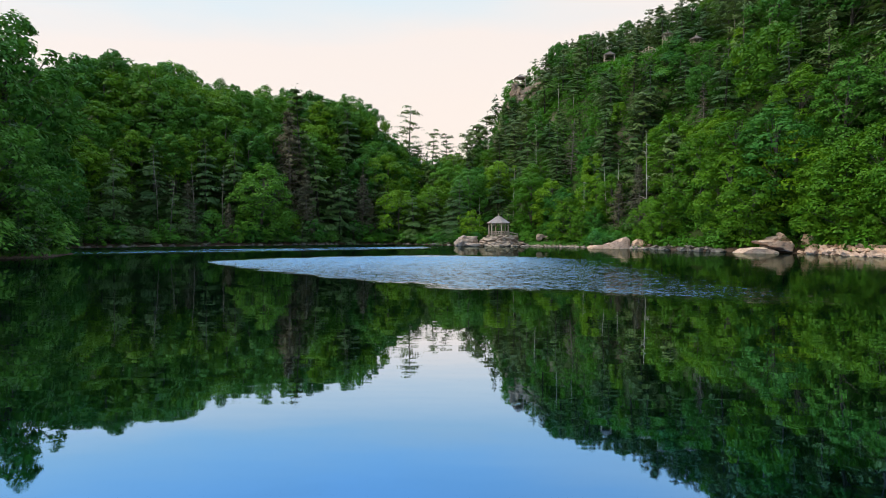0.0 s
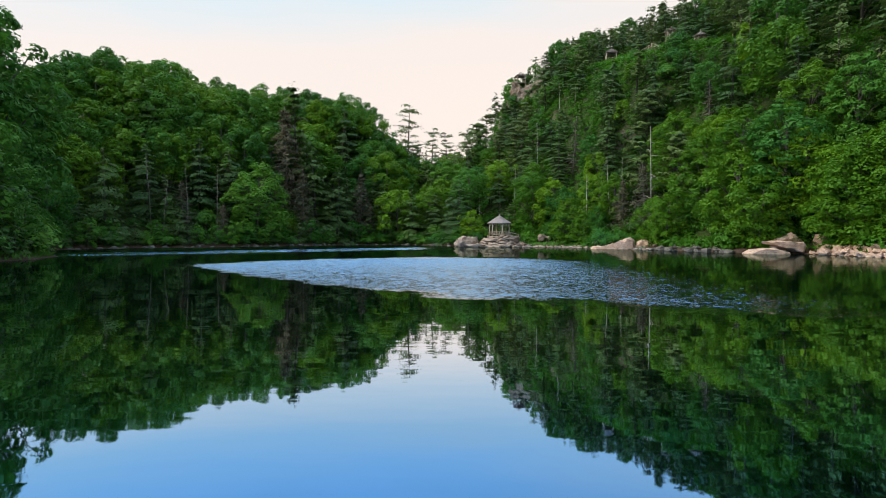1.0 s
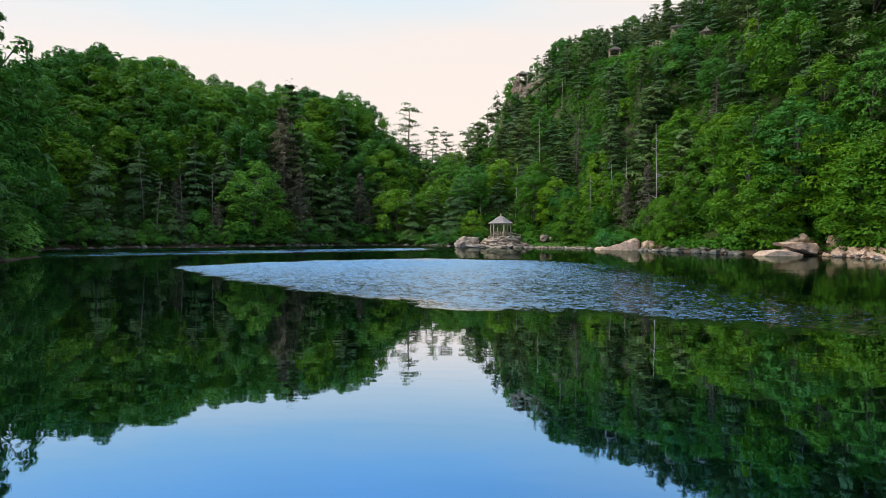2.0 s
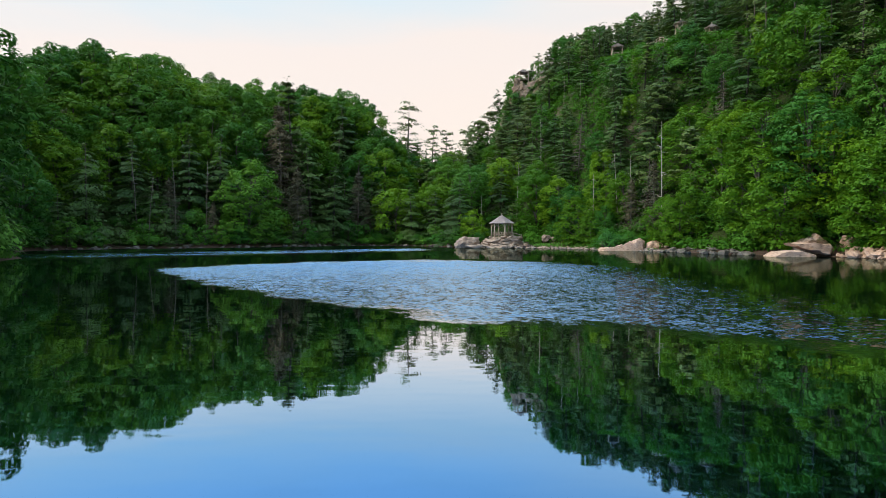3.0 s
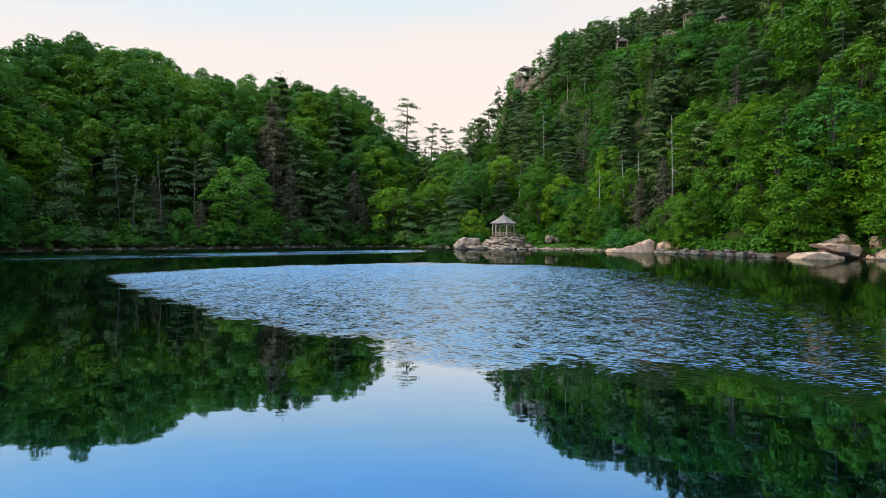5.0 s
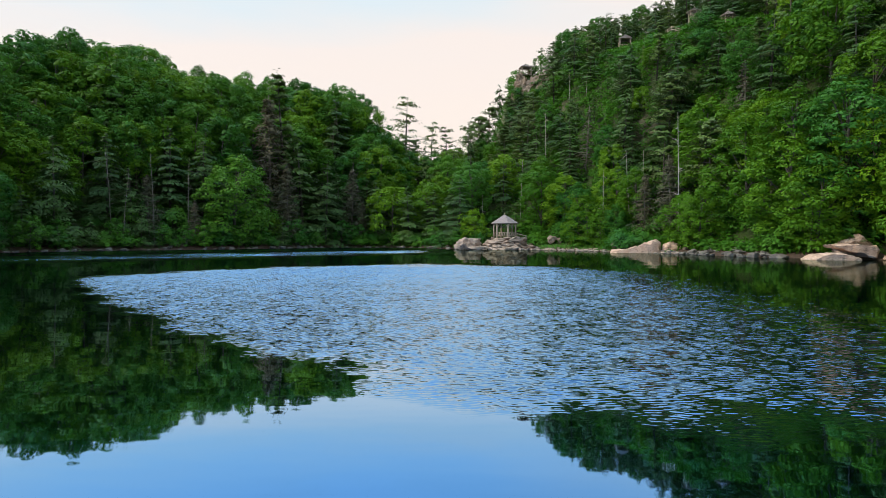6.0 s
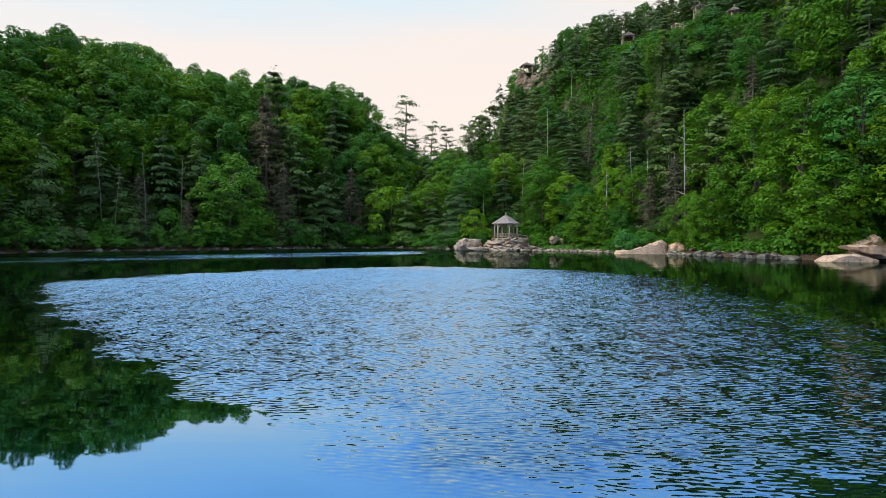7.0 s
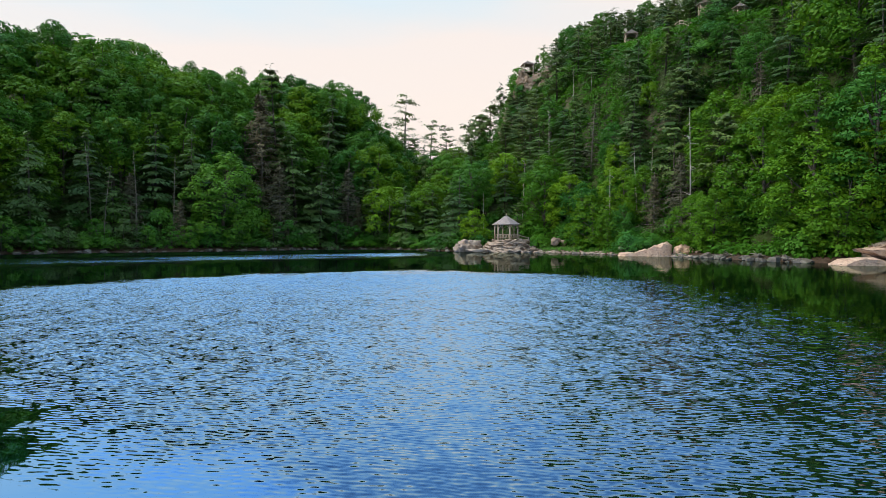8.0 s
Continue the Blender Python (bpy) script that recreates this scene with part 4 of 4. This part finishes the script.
def rubble():
    """Broken granite blocks piled on the eastern shore."""
    lib = []
    for k in range(6):
        me = boulder(1.5, 1.2, 1.0, 500 + k, 5, 8, 0.13, 0.2)
        me.materials.append(GRANITE)
        lib.append(me)
    g = np.random.default_rng(23)
    for k in range(66):
        t = (k + g.uniform(0, 1)) / 66
        row = k % 3
        x, y = 42.0 + 0.75 * row + g.normal(0, 0.3) + 0.6 * t, 71.8 - 17.0 * t
        sc = g.uniform(0.4, 1.05) * (1.0 - 0.08 * row)
        ob = tagged(new("granite_block", lib[int(g.integers(6))]), "broken pink granite block piled on the shore", "rock", "granite blocks on the eastern shore")
        ob.matrix_basis = Matrix.LocRotScale((x, y, 0.05 + 0.33 * row + 0.1 * sc), Euler((g.normal(0, 0.3), g.normal(0, 0.3), g.uniform(0, 6.28))), (sc, sc, sc * g.uniform(0.7, 1.1)))


rubble()


def shore_rocks():
    lib = {}
    for mat, tag in ((GRANITE, "pink granite rock in the rubble along the shore"), (DARKROCK, "small dark damp rock along the shore"), (FIELDSTONE, "pale stone in the rubble below the grass")):
        lib[tag] = []
        for s in range(5):
            me = boulder(1.3, 1.0, 0.75, 100 + s, 3, 8, 0.08, 0.3)
            me.materials.append(mat)
            lib[tag].append(me)
    tags = list(lib)
    for (ax, ay), (bx, by) in zip(SHORE, SHORE[1:]):
        if ay < 40 or by < 40:
            continue
        ln = math.hypot(bx - ax, by - ay)
        mx = (ax + bx) / 2
        gap, lo, hi, tag = (1.0, 0.6, 1.9, tags[0]) if mx > 36 else ((0.45, 0.3, 1.0, tags[1]) if mx > 31 else ((0.24, 0.16, 0.7, tags[2]) if mx > 13 else (1.5, 0.35, 1.0, tags[1])))
        if 3 < mx < 13 or mx > 36 or (mx < -30 and (ay + by) / 2 < 82):
            continue
        for k in range(int(ln / gap)):
            t, off, s = (k + RNG.random()) * gap / ln, RNG.normal(0.4, 0.75), 1.25 * RNG.uniform(lo, hi) * RNG.uniform(0.6, 1.0)
            x, y = ax + (bx - ax) * t + (by - ay) / ln * off, ay + (by - ay) * t - (bx - ax) / ln * off
            ob = tagged(new("shore_rock", lib[tag][int(RNG.integers(5))]), tag, "rock", "rocks along the shore")
            ob.matrix_basis = Matrix.LocRotScale((x, y, max(ground_at(x, y), 0) + 0.12 * s), Euler((RNG.normal(0, 0.2), RNG.normal(0, 0.2), RNG.uniform(0, 6.28))), (s, s, s * RNG.uniform(0.7, 1.1)))


shore_rocks()

# crags of the eastern ridge
HIGH_CRAGS = [(23.6, 197.0, 47.5, 4.6, 4.5, 6.5, 18), (26.6, 195.6, 47.0, 4.4, 4.0, 7.5, 26), (29.6, 195.2, 48.0, 4.2, 4.4, 7.0, 12), (32.6, 193.6, 48.0, 4.4, 4.0, 6.5, 30), (25.0, 194.2, 45.0, 4.2, 3.4, 5.5, 34), (28.4, 193.2, 44.6, 4.4, 3.6, 5.5, 20),
         (31.4, 191.8, 45.0, 3.8, 3.4, 5.0, 28), (22.0, 196.0, 45.0, 3.0, 3.0, 4.5, 10), (35.4, 190.8, 47.0, 3.6, 3.2, 4.0, 22), (21.2, 189.5, 39.0, 2.6, 2.4, 3.6, 14)]
LOW_CRAGS = [(12.5, 172.0, 20.0, 4.5, 3.0, 6.0, 12), (14.0, 174.0, 22.5, 3.5, 3.0, 4.5, 20), (44.0, 154.5, 42.5, 3.5, 2.0, 3.0, 8), (54.5, 122.5, 39.0, 3.0, 1.6, 1.2, 0), (41.0, 138.0, 34.0, 2.6, 1.6, 1.8, 10), (35.0, 150.0, 35.5, 2.6, 1.6, 2.0, 6)]
for i, (x, y, z, sx, sy, sz, tip) in enumerate(HIGH_CRAGS + LOW_CRAGS):
    place_rock("crag", "steep pinkish grey rock face on the wooded ridge", x, y, (z if y > 190 else min(z, ground_at(x, y) + 0.5)), sx, sy, sz, CLIFF, 40 + i, 8 * (i % 5) - 14, tip, group="rock faces on the ridge", planes=9, cuts=15, rugged=0.24, worn=0.22)
# shrubs and stunted hemlocks rooted below and between the crags
for sx, sy, kind, sc in ((20.0, 192.5, "hemlock", 0.42), (22.6, 191.2, "hemlock", 0.45), (25.6, 190.0, "maple", 0.42), (28.6, 189.0, "hemlock", 0.4), (31.5, 187.8, "maple", 0.45), (34.5, 187.0, "hemlock", 0.5), (37.5, 188.0, "pine", 0.6), (27.3, 191.2, "shrub", 0.9), (24.2, 192.3, "shrub", 0.8), (30.2, 190.0, "shrub", 1.0), (33.4, 189.6, "shrub", 0.9), (18.5, 191.0, "hemlock", 0.5), (36.2, 185.6, "maple", 0.4), (19.8, 194.0, "hemlock", 0.5), (21.2, 192.8, "hemlock", 0.52), (17.2, 192.5, "hemlock", 0.55), (34.6, 125.6, "hemlock", 0.6), (33.4, 124.2, "hemlock", 0.55), (35.8, 124.4, "maple", 0.5), (38.5, 121.0, "pine", 0.55)):
    plant(kind, sx, sy, sc)


# ---------------------------------------------------------------- summer houses
def post_mesh(name, a, b, r, mat=CEDAR, sides=7):
    t = Build()
    mid = (Vector(a) + Vector(b)) / 2 + Vector((0.015, -0.01, 0))
    t.tube([a, mid, b], [r * 1.08, r, r * 0.93], sides)
    return t.mesh(name, mat, True)


def summerhouse(x, y, z, sides, radius, wall, rise, overhang, label, turn=0.0, stilts=0.6, gable=False):
    ob = thing("summerhouse", label, "gazebo", "rustic summer houses", pose(x, y, z, 0, 0, turn))
    ring = [Vector((radius * math.cos((k + 0.5) * math.tau / sides), radius * math.sin((k + 0.5) * math.tau / sides), 0)) for k in range(sides)]
    deck = Build()
    lo = [v * 1.12 + Vector((0, 0, -0.16)) for v in ring]
    hi = [v * 1.12 for v in ring]
    deck.add([tuple(v) for v in lo + hi], [tuple(range(sides))[::-1], tuple(range(sides, 2 * sides))] + [(k, (k + 1) % sides, sides + (k + 1) % sides, sides + k) for k in range(sides)])
    part("deck", deck.mesh("deck", CEDAR), ob)
    for k, v in enumerate(ring):
        nxt = ring[(k + 1) % sides]
        top = Vector((v.x, v.y, wall))
        part("post", post_mesh("post", v + Vector((0, 0, -stilts)), top, 0.05 + 0.037 * radius), ob)
        part("beam", post_mesh("beam", top, Vector((nxt.x, nxt.y, wall)), 0.075), ob)
        for end, other in ((v, nxt), (nxt, v)):
            d = (other - end).normalized()
            part("brace", post_mesh("brace", end + Vector((0, 0, wall - 0.75)), end + d * 0.6 + Vector((0, 0, wall)), 0.055, CEDAR, 5), ob)
        if k == sides // 4 + 1:
            continue
        rail = part("rail", post_mesh("rail", v + Vector((0, 0, 0.85)), nxt + Vector((0, 0, 0.85)), 0.05, CEDAR, 5), ob)
        part("rail", post_mesh("rail", v + Vector((0, 0, 0.3)), nxt + Vector((0, 0, 0.3)), 0.045, CEDAR, 5), ob)
        for i in range(1, 8):
            p = v.lerp(nxt, i / 8)
            part("baluster", post_mesh("baluster", p + Vector((0, 0, 0.3)), p.lerp(nxt if i % 2 else v, 0.12) + Vector((0, 0, 0.85)), 0.034, CEDAR, 4), rail)
        seat = Build()
        a, b = v * 0.94, nxt * 0.94
        a2, b2 = v * 0.74, nxt * 0.74
        q = [p + Vector((0, 0, h)) for h in (0.42, 0.47) for p in (a, b, b2, a2)]
        seat.add([tuple(p) for p in q], [(3, 2, 1, 0), (4, 5, 6, 7), (0, 1, 5, 4), (1, 2, 6, 5), (2, 3, 7, 6), (3, 0, 4, 7)])
        part("bench", seat.mesh("bench", CEDAR), ob)
    scale = overhang
    eave = [v * scale + Vector((0, 0, wall + 0.02)) for v in ring]
    if gable:
        half = (ring[0].x + ring[-1].x) / 2
        tops = [Vector((half * scale, 0, wall + rise)), Vector((-half * scale, 0, wall + rise))]
        panels = [(eave[0], eave[1], tops[1], tops[0]), (eave[2], eave[3], tops[0], tops[1]), (eave[1], eave[2], tops[1]), (eave[3], eave[0], tops[0])]
    else:
        peak = Vector((0, 0, wall + rise))
        panels = [(eave[k], eave[(k + 1) % sides], peak) for k in range(sides)]
    rafters = Build()
    for k, e in enumerate(eave):
        crest = (tops[0] if k in (0, 3) else tops[1]) if gable else peak
        rafters.tube([e + Vector((0, 0, -0.05)), crest + Vector((0, 0, -0.05))], [0.06, 0.05], 5)
        rafters.tube([e + Vector((0, 0, -0.02)), eave[(k + 1) % sides] + Vector((0, 0, -0.02))], [0.05, 0.05], 5)
    roof = part("roof", rafters.mesh("roof", CEDAR, True), ob)
    for p in panels:
        # courses of shingles, each lapping the one below
        b = Build()
        base_a, base_b = p[0], p[1]
        top_a, top_b = (p[3], p[2]) if len(p) == 4 else (p[2], p[2])
        n = 9
        nrm = (base_b - base_a).cross(top_a - base_a).normalized()
        if nrm.z < 0:
            nrm.negate()
        for i in range(n):
            t0, t1 = i / n, min(1, (i + 1.15) / n)
            q = [base_a.lerp(top_a, t0), base_b.lerp(top_b, t0), base_b.lerp(top_b, t1), base_a.lerp(top_a, t1)]
            up_q = [q[0] + nrm * 0.07, q[1] + nrm * 0.07, q[2] + nrm * 0.03, q[3] + nrm * 0.03]
            b.add([tuple(v) for v in q + up_q], [(3, 2, 1, 0), (4, 5, 6, 7), (0, 1, 5, 4), (1, 2, 6, 5), (3, 0, 4, 7)])
        part("roof_panel", b.mesh("roof_panel", SHINGLE), roof, label="weathered grey wood shingles")
    if not gable:
        part("finial", post_mesh("finial", (0, 0, wall + rise - 0.1), (0, 0, wall + rise + 0.35), 0.07), roof)
    return ob


summerhouse(GAZEBO[0], GAZEBO[1], 2.0, 6, 1.9, 2.45, 1.5, 1.22, "rustic cedar summer house with a shingled roof on a stone base", 12, 0.5)
summerhouse(25.0, 200.0, 51.2, 4, 2.0, 2.2, 1.1, 1.2, "small timber summer house with railings on the cliff edge", 10, 2.2)
summerhouse(31.0, 196.0, 50.0, 6, 1.3, 2.1, 1.2, 1.25, "small timber summer house among the pines", 0, 1.5)
summerhouse(43.0, 159.0, 46.4, 4, 1.7, 2.3, 0.8, 1.2, "open timber shelter with a gabled shingle roof", 80, 1.6, True)
summerhouse(47.5, 130.0, 42.9, 6, 1.0, 1.7, 0.75, 1.4, "grey timber summer house half hidden by trees", 0, 1.5)
summerhouse(51.5, 125.0, 40.3, 6, 1.05, 1.7, 0.95, 1.4, "timber summer house with a pointed roof above the slope", 15, 1.6)


def rail_fence(points, label):
    """A rustic fence of round rails on posts, following the ground."""
    x0, y0 = points[0]
    ob = thing("rail_fence", label, "fence", "rustic fences", pose(x0, y0, ground_at(x0, y0)))
    z0 = ground_at(x0, y0)
    tops = []
    for (ax, ay), (bx, by) in zip(points, points[1:]):
        n = max(1, round(math.hypot(bx - ax, by - ay) / 1.8))
        for k in range(n + (1 if (bx, by) == points[-1] else 0)):
            x, y = ax + (bx - ax) * k / n, ay + (by - ay) * k / n
            tops.append(Vector((x - x0, y - y0, ground_at(x, y) - z0)))
    for v in tops:
        part("fence_post", post_mesh("fence_post", v - Vector((0, 0, 0.4)), v + Vector((0, 0, 1.15)), 0.07, CEDAR, 5), ob)
    for a, b in zip(tops, tops[1:]):
        for h in (0.5, 1.0):
            part("fence_rail", post_mesh("fence_rail", a + Vector((0, 0, h)), b + Vector((0, 0, h)), 0.075, CEDAR, 5), ob)
    return ob


rail_fence([(44.5, 156.0), (46.0, 146.0), (47.0, 134.0)], "pale timber rail fence along the ridge path")
rail_fence([(53.0, 124.0), (57.0, 123.0)], "pale timber rail fence beside the pointed summer house")
rail_fence([(22.5, 199.0), (20.5, 202.0)], "timber rail fence on the cliff edge")
rail_fence([(33.5, 178.0), (37.0, 176.0)], "timber rail fence on the wooded ridge")
rail_fence([(13.0, 118.6), (14.6, 119.0)], "rustic rail fence beside the lakeside summer house")


def stone_base():
    """Dry-stacked slabs under the lakeside summer house."""
    ob = thing("stone_base", "dry-stacked pinkish stone slabs under the summer house", "stone wall", m=pose(11.2, 118.6, 0))
    lib = []
    for s in range(6):
        me = boulder(1.5, 1.1, 0.5, 300 + s, 4, 9, 0.16, 0.15)
        me.materials.append(FIELDSTONE)
        lib.append(me)
    g = np.random.default_rng(11)
    for course in range(6):
        rx, ry = (5.3 if course < 2 else 4.6) - course * 0.42, 3.6 - course * 0.28
        n = int(rx * 3.9)
        for k in range(n):
            az = math.pi + math.pi * (k + g.uniform(0.1, 0.9)) / n
            s = g.choice([0.45, 0.6, 0.8, 1.1, 1.5]) * g.uniform(0.85, 1.15)
            m = Matrix.LocRotScale((rx * math.cos(az), ry * math.sin(az), 0.05 + course * 0.33 + g.normal(0, 0.09)), Euler((g.normal(0, 0.2), g.normal(0, 0.2), az + math.pi / 2 + g.normal(0, 0.3))), (s, s * 0.9, g.uniform(0.75, 1.2)))
            part("stone", lib[int(g.integers(6))], ob, m)
    return ob


stone_base()


def driftwood(x, y, turn, length):
    b = Build()
    b.tube([(0, 0, 0.05), (length * 0.4, 0.12, 0.18), (length, -0.1, 0.3)], [0.1, 0.085, 0.04], 7)
    b.tube([(length * 0.45, 0.12, 0.2), (length * 0.62, 0.4, 0.6)], [0.06, 0.02], 5)
    ob = tagged(new("driftwood", b.mesh("driftwood", GREYBARK, True)), "grey driftwood log on the shore", "driftwood", "driftwood on the shore")
    ob.matrix_basis = pose(x, y, max(0.0, ground_at(x, y)), 0, 0, turn)


for args in ((31.3, 93.4, 155, 2.6), (33.2, 87.0, 100, 2.2), (34.2, 82.5, 120, 1.8), (35.4, 78.5, 140, 2.0), (24.5, 105.5, 20, 1.8)):
    driftwood(*args)


def grass():
    b = Build()
    n = 9000
    g = np.random.default_rng(5)
    x, y = g.uniform(14, 31, n), g.uniform(92, 122, n)
    x2, y2 = g.uniform(-42, -30, 5000), g.uniform(40, 66, 5000)
    x3, y3 = g.uniform(-14, 3, 2500), g.uniform(122, 138, 2500)
    x, y = np.concatenate([x, x2, x3]), np.concatenate([y, y2, y3])
    d = shore_distance(x, y)
    keep = (d > 0.3) & (d < 6)
    x, y = x[keep], y[keep]
    z = ground_height(x, y)
    k = len(x)
    L = g.uniform(0.3, 0.65, k)
    c = np.stack([x, y, z + L * 0.3], 1)
    b.sprays(c, np.stack([g.normal(0, 1, k), -np.ones(k), np.full(k, 0.6)], 1), np.stack([g.normal(0, 0.4, k), g.normal(0, 0.4, k), np.ones(k)], 1), L, L * 0.3)
    return tagged(new("grass", b.mesh("grass", GRASS)), "rough bright green grass on the bank", "grass", kind="stuff")


grass()
